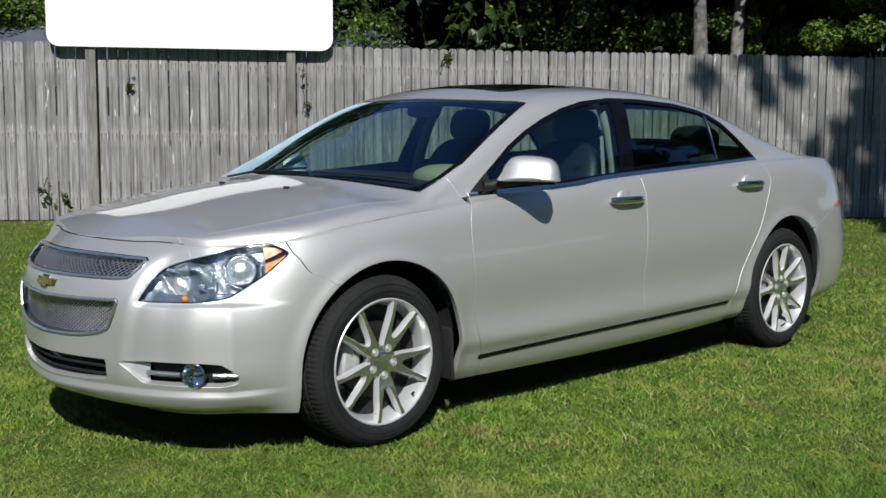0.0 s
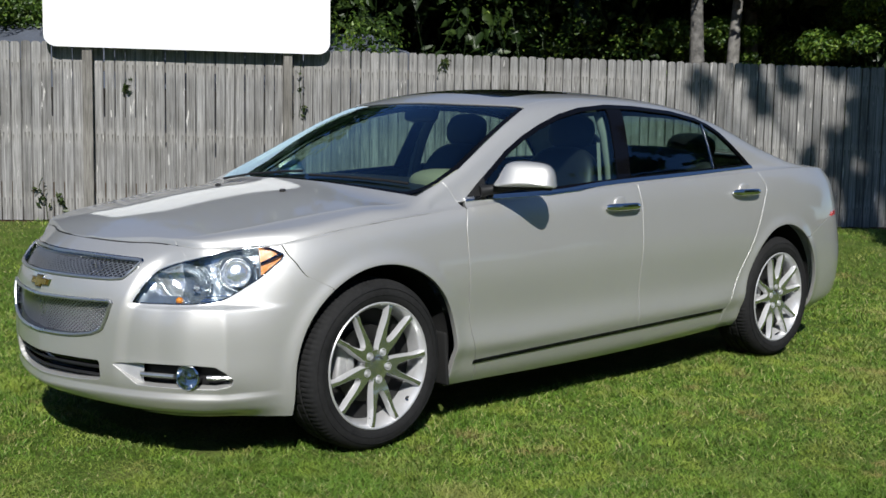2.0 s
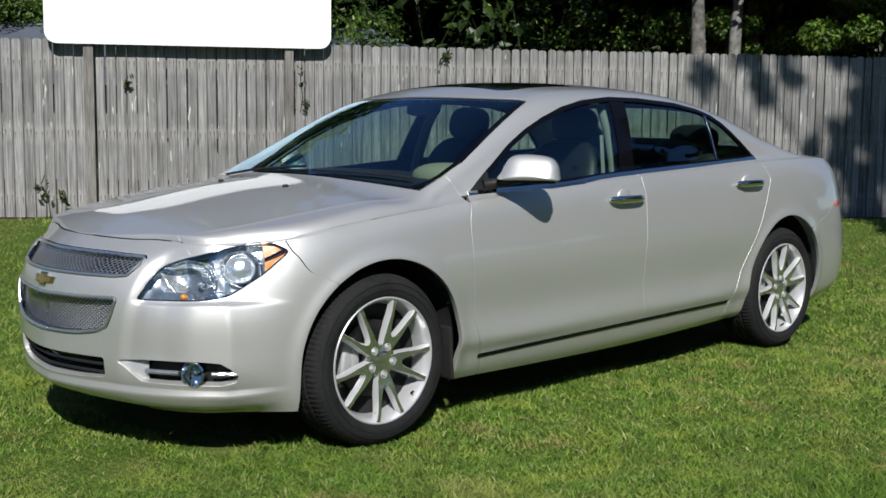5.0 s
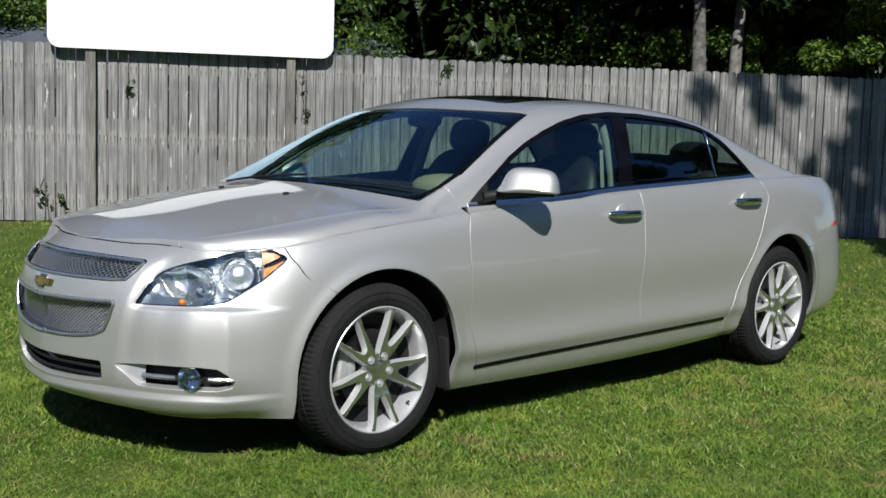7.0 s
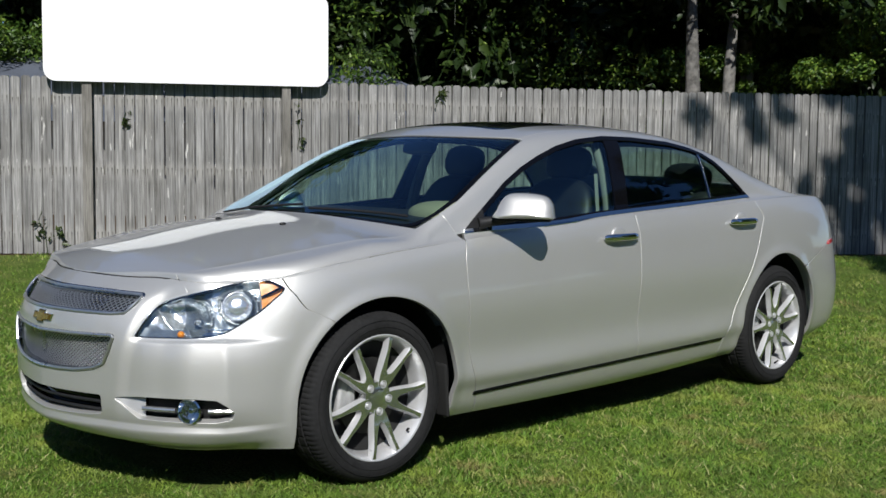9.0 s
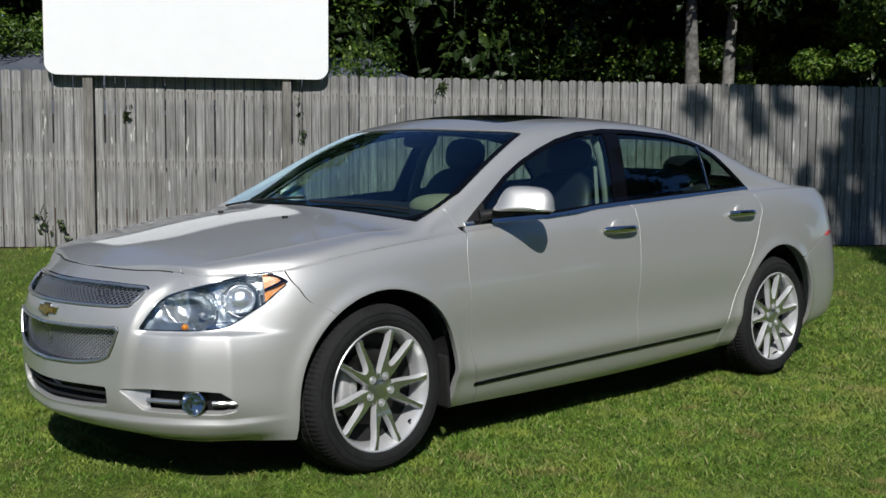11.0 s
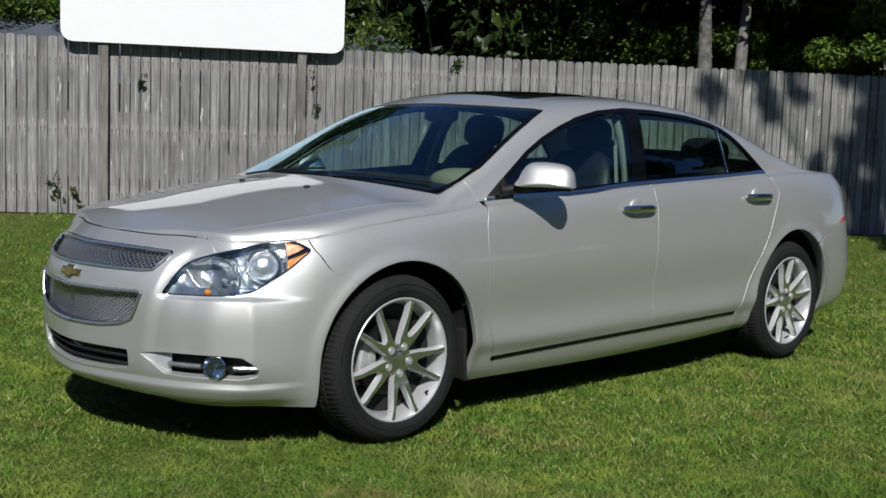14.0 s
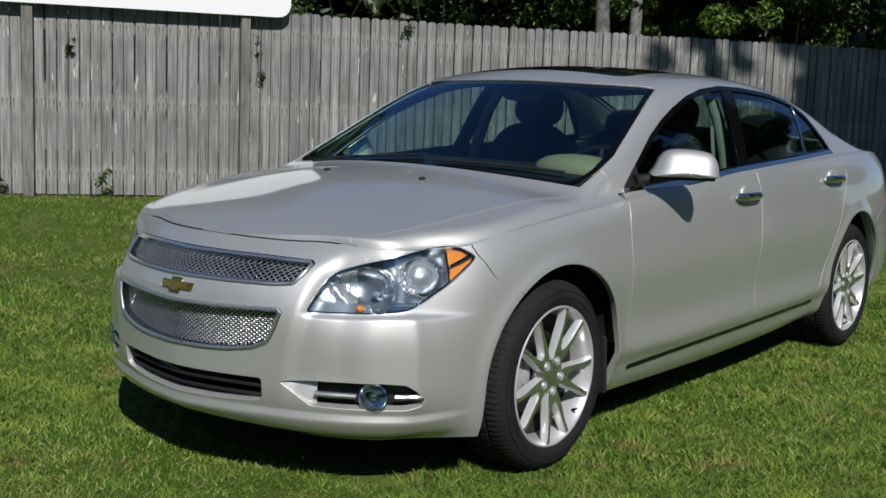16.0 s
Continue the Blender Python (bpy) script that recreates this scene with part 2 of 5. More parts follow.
WOOD = wood_weathered()
def post_wood():
    m, t, p = shader("weathered post wood")
    fine, broad = noise_of(t, 8, 6, (20, 20, .5)), noise_of(t, 2.5, 4, (3, 3, 1))
    col = ramp(t, fine, (.30, (.095, .091, .085)), (.50, (.205, .197, .183)), (.70, (.30, .288, .268)))
    t.links.new(mixed(t, 1.0, col, ramp(t, broad, (.32, (.62, .60, .57)), (.62, (1.08, 1.06, 1.03))), "MULTIPLY"), p.inputs["Base Color"])
    p.inputs["Roughness"].default_value = .9
    bump(t, p, fine, .6, .004)
    return m


POST_WOOD = post_wood()
LAWN = grass_ground()
BLADES = blades()
LEAF = leaves("broad green leaves", (.030, .068, .010), (.092, .182, .021), (.26, .37, .055))
# leaf green darkened, so the shade of the woods is in the colour
LEAF_SHADED = leaves("deep green leaves", (.012, .028, .006), (.030, .062, .012), (.065, .11, .022))
LEAF_VINE = leaves("dull climbing leaves", (.020, .036, .010), (.055, .085, .022), (.12, .145, .045))
BARK = simple("grey furrowed bark", (.17, .163, .15), .95, 0, .95, 11, .9)
SIGN_WHITE = simple("white enamelled sign face", (.90, .90, .89), .35, 0, .02, 8, 0)
SHINGLE = simple("blue grey roof shingles", (.085, .098, .128), .9, 0, .3, 30, .5)
SIDING = simple("pale house siding", (.22, .215, .205), .8, 0, .1, 12, .1)
# ---- the shape of the car's skin: x runs from nose to tail, y is negative on the driver's side, z up ----
def cubic(xs, ys):
    """A natural cubic spline through the points; ys may have columns."""
    xs, ys = np.asarray(xs, float), np.asarray(ys, float)
    flat = ys.ndim == 1
    if flat:
        ys = ys[:, None]
    n = len(xs)
    h = np.diff(xs)
    a, b = np.zeros((n, n)), np.zeros((n, ys.shape[1]))
    a[0, 0] = a[-1, -1] = 1
    for i in range(1, n - 1):
        a[i, i - 1:i + 2] = h[i - 1], 2 * (h[i - 1] + h[i]), h[i]
        b[i] = 6 * ((ys[i + 1] - ys[i]) / h[i] - (ys[i] - ys[i - 1]) / h[i - 1])
    m = np.linalg.solve(a, b)

    def at(x):
        x = np.atleast_1d(np.asarray(x, float))
        i = np.clip(np.searchsorted(xs, x) - 1, 0, n - 2)
        hh = h[i][:, None]
        p, q = (xs[i + 1] - x)[:, None], (x - xs[i])[:, None]
        y = (m[i] * p ** 3 + m[i + 1] * q ** 3) / (6 * hh) + (ys[i] / hh - m[i] * hh / 6) * p + (ys[i + 1] / hh - m[i + 1] * hh / 6) * q
        return y[:, 0] if flat else y
    return at


def soft_line(xs, ys):
    """A monotone curve through the points, with no overshoot."""
    xs, ys = np.asarray(xs, float), np.asarray(ys, float)
    h, d = np.diff(xs), np.diff(ys) / np.diff(xs)
    m = np.zeros(len(xs))
    m[0], m[-1] = d[0], d[-1]
    for i in range(1, len(xs) - 1):
        if d[i - 1] * d[i] > 0:
            w1, w2 = 2 * h[i] + h[i - 1], h[i] + 2 * h[i - 1]
            m[i] = (w1 + w2) / (w1 / d[i - 1] + w2 / d[i])

    def at(x):
        x = np.asarray(x, float)
        i = np.clip(np.searchsorted(xs, x) - 1, 0, len(xs) - 2)
        t = np.clip((x - xs[i]) / h[i], 0, 1)
        return (ys[i] * (2 * t ** 3 - 3 * t ** 2 + 1) + h[i] * m[i] * (t ** 3 - 2 * t ** 2 + t)
                + ys[i + 1] * (3 * t ** 2 - 2 * t ** 3) + h[i] * m[i + 1] * (t ** 3 - t ** 2))
    return at


# stations round the plan: foot point, outward bearing, then the profile from the sill up: offset outwards, height
NOSE = [(-.135, .19), (-.055, .235), (-.008, .31), (0, .42), (0, .53), (-.004, .62), (-.03, .70), (-.080, .75), (-.150, .798)]
GRILLE_END = [(-.13, .19), (-.055, .235), (-.01, .31), (0, .42), (0, .53), (-.01, .62), (-.045, .70), (-.094, .75), (-.160, .797)]
LAMP_IN = [(-.115, .19), (-.055, .235), (-.012, .31), (0, .42), (-.002, .53), (-.026, .62), (-.064, .70), (-.102, .75), (-.155, .80)]
CORNER = [(-.10, .19), (-.045, .235), (-.008, .31), (0, .42), (-.004, .53), (-.026, .62), (-.046, .69), (-.066, .74), (-.09, .79)]
LAMP_OUT = [(-.035, .19), (-.018, .235), (-.006, .31), (0, .42), (0, .53), (-.006, .62), (-.016, .69), (-.032, .75), (-.052, .805)]
ARCH_F = [(-.06, .19), (-.04, .235), (-.028, .30), (-.014, .40), (-.004, .52), (0, .64), (-.008, .73), (-.024, .80), (-.048, .85)]
FENDER = [(-.09, .19), (-.06, .235), (-.040, .295), (-.016, .362), (-.016, .475), (0, .63), (-.010, .76), (-.028, .85), (-.055, .898)]
DOOR = [(-.10, .185), (-.064, .23), (-.040, .295), (-.0145, .362), (-.0175, .472), (0, .64), (-.008, .79), (-.025, .90), (-.050, .972)]
DOOR_R = [(-.10, .212), (-.064, .250), (-.042, .309), (-.0155, .372), (-.0165, .482), (0, .65), (-.012, .81), (-.034, .93), (-.068, 1.012)]
ARCH_R = [(-.08, .232), (-.05, .270), (-.036, .318), (-.016, .40), (-.004, .52), (0, .66), (-.014, .83), (-.042, .96), (-.082, 1.032)]
TAIL_SIDE = [(-.09, .22), (-.045, .265), (-.02, .33), (-.006, .42), (0, .54), (-.004, .68), (-.022, .84), (-.055, .96), (-.10, 1.032)]
TAIL_CORNER = [(-.12, .23), (-.05, .275), (-.015, .34), (0, .44), (0, .56), (-.02, .70), (-.045, .84), (-.075, .95), (-.125, 1.018)]
TAIL = [(-.13, .23), (-.05, .275), (-.015, .34), (0, .44), (0, .56), (-.03, .70), (-.06, .84), (-.085, .95), (-.13, 1.01)]
STATIONS = [(-2.355, 0, 180, NOSE), (-2.298, -.37, 197, GRILLE_END), (-2.226, -.54, 219, LAMP_IN), (-2.105, -.682, 226, CORNER), (-2.005, -.748, 244, CORNER),
            (-1.82, -.812, 254, LAMP_OUT), (-1.55, -.856, 265, ARCH_F), (-1.10, -.876, 268, FENDER), (0, -.886, 270, DOOR),
            (.95, -.884, 270.5, DOOR_R), (1.50, -.870, 272.5, ARCH_R), (1.95, -.838, 281, TAIL_SIDE), (2.302, -.72, 312, TAIL_CORNER),
            (2.43, -.42, 338, TAIL), (2.47, 0, 360, TAIL)]


def station_net():
    rows = []
    for x, y, bearing, profile in STATIONS:
        nx, ny = math.cos(radians(bearing)), math.sin(radians(bearing))
        rows.append([(x + nx * o, y + ny * o, z) for o, z in profile])
    net = np.array(rows)
    foot = np.array([(s[0], s[1]) for s in STATIONS])
    u = np.concatenate([[0], np.cumsum(np.linalg.norm(np.diff(foot, axis=0), axis=1))])
    flip = np.array([1, -1, 1])
    net = np.concatenate([net[2:0:-1] * flip, net, net[-2:-4:-1] * flip])
    u = np.concatenate([-u[2:0:-1], u, 2 * u[-1] - u[-2:-4:-1]])
    return u, net


U_KNOTS, NET = station_net()
U_END = U_KNOTS[-3]
V_KNOTS = np.array([0, .08, .17, .29, .43, .57, .71, .85, 1.0])
ROUND = cubic(U_KNOTS, NET.reshape(len(U_KNOTS), -1))
ARCHES = ((-1.417, .340, .380), (1.438, .352, .388))


def arch_reach(x, z, cx, cz):
    """Distance from the wheel's middle; below it the opening runs nearly straight down."""
    return np.hypot(x - cx, np.where(z < cz, .30 * (z - cz), z - cz))


def lower_skin(us, vs):
    """The skin below the shoulder crease: a grid of points, with the wheel arches' lips drawn out."""
    rows = ROUND(us).reshape(len(us), len(V_KNOTS), 3)
    grid = np.stack([cubic(V_KNOTS, r)(vs) for r in rows])
    side = np.abs(grid[..., 1]) > .6
    for cx, cz, r in ARCHES:
        d = arch_reach(grid[..., 0], grid[..., 2], cx, cz) - r
        grid[..., 1] -= np.where(side & (grid[..., 2] > .15), .010 * np.exp(-(d / .035) ** 2), 0)
    if len(vs) > 2:
        a, b = np.gradient(grid, axis=0), np.gradient(grid, axis=1)
        n = np.cross(a, b)
        n /= np.linalg.norm(n, axis=-1, keepdims=True) + 1e-12
        grid = grid + n * nose_relief(grid)[..., None]
    return grid


def ease(a, b, x):
    t = np.clip((x - a) / (b - a), 0, 1)
    return t * t * (3 - 2 * t)


PLINTH_Y = soft_line([.19, .30, .42, .60, .70, .80], [.40, .405, .425, .452, .470, .498])


def nose_relief(g):
    """The bumper's folds: the proud middle, the ledge under the lamps, the corner edge and the chin."""
    x, y, z = g[..., 0], np.abs(g[..., 1]), g[..., 2]
    front = 1 - ease(-2.02, -1.80, x)
    middle = -.015 * ease(-.020, .032, y - PLINTH_Y(z)) * (1 - ease(.56, .66, y)) * ease(.28, .42, z) * (1 - ease(.70, .79, z)) * (x < -1.9)
    ledge = -.012 * ease(.586, .603, z) * (1 - ease(.70, .78, z)) * ease(.44, .50, y) * front
    chin = .015 * (1 - ease(.276, .287, z)) * front * ease(.19, .24, z)
    prow = .018 * np.clip(1 - np.sqrt(y * y + .012 ** 2) / .34, 0, 1) * ease(.215, .28, z) * (1 - ease(.69, .775, z)) * (x < -2.1)
    corner = .015 * np.exp(-np.sqrt((x + 2.035) ** 2 + .006 ** 2) / .055) * ease(.22, .36, z) * (1 - ease(.575, .62, z)) * (y > .5)
    return middle + ledge + chin + corner + prow


TOP = cubic([-2.2, -2.05, -1.83, -1.63, -1.44, -1.33, -1.27, -1.21, -1.148, -.95, -.7, -.47, -.33, -.1, .2, .55, .85, 1.1, 1.4, 1.7, 1.9, 2.1, 2.36],
            [.800, .850, .898, .934, .9645, .9795, .989, 1.006, 1.035, 1.133, 1.258, 1.358, 1.396, 1.420, 1.428, 1.420, 1.388, 1.332, 1.228, 1.125, 1.088, 1.070, 1.02])
CROWN = soft_line([-2.2, -1.9, -1.44, -1.15, -.4, .2, 1.1, 1.7, 2.4], [.06, .10, .10, .145, .15, .14, .15, .11, .06])
RADIUS = soft_line([-2.2, -1.9, -1.3, -1.1, -.6, .2, 1.2, 1.8, 2.4], [.02, .05, .07, .05, .085, .11, .11, .10, .03])


def tumble(h, x):
    ledge = .012 + .018 * ease(-1.75, -1.05, x)
    return ledge * (1 - np.exp(-h / .012)) + .33 * h + .25 * h * h


def section(x, ya, za, ns=26, nc=22, nt=64):
    """Half a cross-section above the crease, from (ya, za) over the shoulder and the roof edge to the middle."""
    zt, c, r = float(TOP(x)[0]), float(CROWN(x)), float(RADIUS(x))
    top = lambda y: zt - c * y * y
    lo, hi = 0.0, 1.0
    if top(ya) <= za + .002:
        zt = za + .002 + c * ya * ya
    for _ in range(40):
        h = (lo + hi) / 2
        if za + h < top(max(ya - tumble(h, x), 0)):
            lo = h
        else:
            hi = h
    hc = lo
    yc = max(ya - tumble(hc, x), 0)
    r = min(r, hc * .85, yc * .6)
    h1, y2 = hc - r, max(yc - r * 1.15, 0)
    hs = np.linspace(0, 1, ns) ** 1.5 * h1
    side = np.stack([ya - tumble(hs, x), za + hs], 1)
    t = np.linspace(0, 1, nc + 2)[1:-1, None]
    p0, p1, p2 = side[-1], np.array([yc, za + hc]), np.array([y2, top(y2)])
    e = .78
    bend = (1 - t) ** 3 * p0 + 3 * (1 - t) ** 2 * t * (p0 + e * (p1 - p0)) + 3 * (1 - t) * t * t * (p2 + e * (p1 - p2)) + t ** 3 * p2
    ys = np.linspace(y2, 0, nt)
    return np.concatenate([side, bend, np.stack([ys, top(ys)], 1)])


def upper_skin(us):
    """The skin above the crease: fender tops, hood, screens, roof and deck, for the driver's half."""
    edge = lower_skin(us, np.array([1.0]))[:, 0]
    out = []
    for x, y, z in edge:
        s = section(x, max(-y - .0040, 1e-4), z + .0025)
        out.append(np.stack([np.full(len(s), x), -s[:, 0], s[:, 1]], 1))
    return np.stack(out)
# ---- sheets: triangles with smooth normals that can be cut along lines, as panels are ----
from mathutils import kdtree


class Sheet:
    def __init__(self, v, n, f):
        self.v, self.n, self.f = np.asarray(v, float), np.asarray(n, float), np.asarray(f, int).reshape(-1, 3)

    def mirror(self):
        k = np.array([1, -1, 1])
        return Sheet(self.v * k, self.n * k, self.f[:, ::-1])

    def plus(self, other):
        return Sheet(np.vstack([self.v, other.v]), np.vstack([self.n, other.n]), np.vstack([self.f, other.f + len(self.v)]))

    def pushed(self, d):
        return Sheet(self.v + self.n * d, self.n, self.f)

    def flipped(self):
        return Sheet(self.v, -self.n, self.f[:, ::-1])

    def cut(self, value):
        """The part where value (one number a corner) is below zero."""
        s = np.where(np.abs(value) < 1e-7, 1e-7, value)
        inside = s[self.f] < 0
        count = inside.sum(1)
        v, n, f, made = list(self.v), list(self.n), [self.f[count == 3]], {}

        def between(a, b):
            key = (min(a, b), max(a, b))
            if key not in made:
                k = s[a] / (s[a] - s[b])
                made[key] = len(v)
                v.append(self.v[a] + k * (self.v[b] - self.v[a]))
                m = self.n[a] + k * (self.n[b] - self.n[a])
                n.append(m / np.linalg.norm(m))
            return made[key]
        more = []
        for tri, ins in zip(self.f[(count == 1) | (count == 2)], inside[(count == 1) | (count == 2)]):
            k = int(np.argmax(ins)) if ins.sum() == 1 else int(np.argmin(ins))
            a, b, c = tri[k], tri[(k + 1) % 3], tri[(k + 2) % 3]
            ab, ca = between(a, b), between(a, c)
            if ins.sum() == 1:
                more.append((a, ab, ca))
            else:
                more += [(ab, b, c), (ab, c, ca)]
        f = np.vstack(f + [np.array(more, int).reshape(-1, 3)])
        used = np.unique(f)
        order = np.full(len(v), -1)
        order[used] = np.arange(len(used))
        return Sheet(np.array(v)[used] if len(used) else np.zeros((0, 3)), np.array(n)[used] if len(used) else np.zeros((0, 3)), order[f])

    def rim(self, depth, skip_middle=True):
        """A flange round the open edges, turned inwards."""
        e = np.vstack([self.f[:, [0, 1]], self.f[:, [1, 2]], self.f[:, [2, 0]]])
        key = np.sort(e, 1)
        _, index, count = np.unique(key, axis=0, return_index=True, return_counts=True)
        e = e[index[count == 1]]
        if skip_middle:
            e = e[(np.abs(self.v[e[:, 0], 1]) > 2e-3) | (np.abs(self.v[e[:, 1], 1]) > 2e-3)]
        a, b, na, nb = self.v[e[:, 0]], self.v[e[:, 1]], self.n[e[:, 0]], self.n[e[:, 1]]
        out = np.cross(b - a, na)
        out /= np.linalg.norm(out, axis=1, keepdims=True) + 1e-12
        c = min(.0022, depth * .3)
        a1, b1 = a + out * c * .7 - na * c, b + out * c * .7 - nb * c
        ma, mb = na * .45 + out, nb * .45 + out
        a2, b2 = a1 - na * depth, b1 - nb * depth
        k, m = len(e), np.arange(len(e))
        quad = lambda p, q, r, t: [np.stack([m + p * k, m + r * k, m + q * k], 1), np.stack([m + q * k, m + r * k, m + t * k], 1)]
        f = np.vstack(quad(0, 1, 2, 3) + quad(4, 5, 6, 7))
        return Sheet(np.vstack([a, b, a1, b1, a1, b1, a2, b2]), np.vstack([na, nb, ma, mb, out, out, out, out]), f)


def sheet(grid, close=False):
    n, m = grid.shape[:2]
    a, b = np.gradient(grid, axis=0), np.gradient(grid, axis=1)
    nn = np.cross(a, b)
    nn /= np.linalg.norm(nn, axis=-1, keepdims=True) + 1e-12
    i, j = np.meshgrid(np.arange(n - 1), np.arange(m - 1), indexing="ij")
    p = (i * m + j).ravel()
    f = np.vstack([np.stack([p, p + m, p + m + 1], 1), np.stack([p, p + m + 1, p + 1], 1)])
    return Sheet(grid.reshape(-1, 3), nn.reshape(-1, 3), f)


def closed_curve(points, k=6):
    """A rounded closed outline through the points."""
    p = np.asarray(points, float)
    out = []
    for i in range(len(p)):
        a, b, c, d = p[i - 1], p[i], p[(i + 1) % len(p)], p[(i + 2) % len(p)]
        for t in np.arange(k) / k:
            out.append(.5 * (2 * b + (c - a) * t + (2 * a - 5 * b + 4 * c - d) * t * t + (3 * b - a - 3 * c + d) * t ** 3))
    return np.array(out)


def outline(px, py, poly):
    """Signed distance from the outline: negative inside."""
    best, wind = np.full(len(px), 1e9), np.zeros(len(px), int)
    for (ax, ay), (bx, by) in zip(poly, np.roll(poly, -1, 0)):
        dx, dy = bx - ax, by - ay
        t = np.clip(((px - ax) * dx + (py - ay) * dy) / (dx * dx + dy * dy + 1e-15), 0, 1)
        best = np.minimum(best, np.hypot(px - ax - t * dx, py - ay - t * dy))
        side = dx * (py - ay) - dy * (px - ax)
        wind += ((ay <= py) & (by > py) & (side > 0)).astype(int) - ((ay > py) & (by <= py) & (side < 0)).astype(int)
    return np.where(wind != 0, -best, best)


def box_outline(x0, x1, y0, y1, r, k=6):
    pts = []
    for cx, cy, a in ((x1 - r, y1 - r, 0), (x0 + r, y1 - r, 90), (x0 + r, y0 + r, 180), (x1 - r, y0 + r, 270)):
        pts += [(cx + r * math.cos(radians(a + 90 * i / k)), cy + r * math.sin(radians(a + 90 * i / k))) for i in range(k + 1)]
    return np.array(pts)


def put(name, sh, material, parent=None, label=""):
    """A sheet as one mesh object."""
    me = bpy.data.meshes.new(name)
    me.from_pydata(sh.v.tolist(), [], sh.f.tolist())
    me.polygons.foreach_set("use_smooth", np.ones(len(me.polygons), bool))
    me.update()
    me.normals_split_custom_set_from_vertices(sh.n.tolist())
    me.materials.append(material)
    ob = new(name, me)
    ob.parent = parent
    if label:
        tagged(ob, label)
    return ob


def part(name, bm, material, parent=None, label="", smooth=True):
    """A bmesh as one mesh object under a thing or a part."""
    me = bpy.data.meshes.new(name)
    bm.normal_update()
    bm.to_mesh(me)
    bm.free()
    me.polygons.foreach_set("use_smooth", np.full(len(me.polygons), smooth))
    for m in (material if isinstance(material, (list, tuple)) else [material]):
        me.materials.append(m)
    if smooth:
        me.set_sharp_from_angle(angle=radians(38))
    ob = new(name, me)
    ob.parent = parent
    if label:
        tagged(ob, label)
    return ob


def lathe(bm, profile, segs=64, origin=(0, 0, 0), uneven=None, closed=False):
    """Turns a profile of (radius, y) round the y axis through the origin."""
    rings = []
    for i in range(segs):
        a = 2 * math.pi * i / segs
        ring = []
        for k, (r, y) in enumerate(profile):
            if uneven:
                r += uneven(i, k)
            ring.append(bm.verts.new((origin[0] + r * math.cos(a), origin[1] + y, origin[2] + r * math.sin(a))))
        rings.append(ring)
    m = len(profile)
    for i in range(segs):
        p, q = rings[i], rings[(i + 1) % segs]
        for k in range(m if closed else m - 1):
            bm.faces.new((p[k], p[(k + 1) % m], q[(k + 1) % m], q[k]))


def block(bm, size, m=None, bevel=0, segments=2):
    """A bevelled box."""
    made = bmesh.ops.create_cube(bm, size=1, matrix=(m or Matrix()) @ Matrix.Diagonal((*size, 1)))["verts"]
    if bevel:
        edges = list({e for v in made for e in v.link_edges})
        bmesh.ops.bevel(bm, geom=edges, offset=bevel, segments=segments, affect="EDGES", profile=.6)
    return made


def tube(bm, path, radius, sides=8, flat=1.0, up=(0, 0, 1)):
    """A tube along a path; radius may be a list."""
    path = [Vector(p) for p in path]
    rings = []
    for i, p in enumerate(path):
        d = (path[min(i + 1, len(path) - 1)] - path[max(i - 1, 0)]).normalized()
        a = d.cross(Vector(up))
        a = (a if a.length > 1e-4 else d.cross(Vector((1, 0, 0)))).normalized()
        b = a.cross(d)
        r = radius[i] if isinstance(radius, (list, tuple)) else radius
        rings.append([bm.verts.new(p + a * (r * math.cos(2 * math.pi * k / sides)) + b * (r * flat * math.sin(2 * math.pi * k / sides))) for k in range(sides)])
    for p, q in zip(rings, rings[1:]):
        for k in range(sides):
            bm.faces.new((p[k], p[(k + 1) % sides], q[(k + 1) % sides], q[k]))
    bm.faces.new(rings[0][::-1])
    bm.faces.new(rings[-1])


def rounded_solid(bm, half, power=2.6, m=None, nu=28, nv=18):
    """A superellipsoid, for cushions and housings."""
    f = lambda c, e: math.copysign(abs(c) ** e, c)
    e = 2 / power
    rings = []
    for j in range(nv + 1):
        b = math.pi * (j / nv - .5)
        rings.append([bm.verts.new((m or Matrix()) @ Vector((half[0] * f(math.cos(b), e) * f(math.cos(2 * math.pi * i / nu), e),
                      half[1] * f(math.cos(b), e) * f(math.sin(2 * math.pi * i / nu), e), half[2] * f(math.sin(b), e)))) for i in range(nu)])
    for p, q in zip(rings, rings[1:]):
        for i in range(nu):
            bm.faces.new((p[i], p[(i + 1) % nu], q[(i + 1) % nu], q[i]))
    bmesh.ops.remove_doubles(bm, verts=rings[0] + rings[-1], dist=1e-5)


def thing(name, label, category, kind="", group="", at=(0, 0, 0)):
    ob = new(name)
    ob.location = at
    return tagged(ob, label, category, group, kind)
# ---- the place: lawn, fence, signboard, woods ----
FENCE_MID, ALONG, OUT = Vector((3.327, 4.48, 0)), Vector((.8614, -.5079, 0)), Vector((-.5079, -.8614, 0))
FENCE_TOP = 1.940


def fence_foot(s):
    """Height of the ground along the fence: it falls away slowly."""
    return np.clip(.297 - .0105 * (s + 3.7), .17, .34)


def before_fence(x, y):
    """Metres in front of the fence."""
    return (x - FENCE_MID.x) * OUT.x + (y - FENCE_MID.y) * OUT.y


def ground_z(x, y):
    d = before_fence(x, y)
    k = np.clip((3.5 - d) / 3.3, 0, 1)
    s = (x - FENCE_MID.x) * ALONG.x + (y - FENCE_MID.y) * ALONG.y
    return fence_foot(s) * k * k * (3 - 2 * k)


def at_fence(s, o=0, z=0):
    return FENCE_MID + ALONG * s + OUT * o + Vector((0, 0, z))


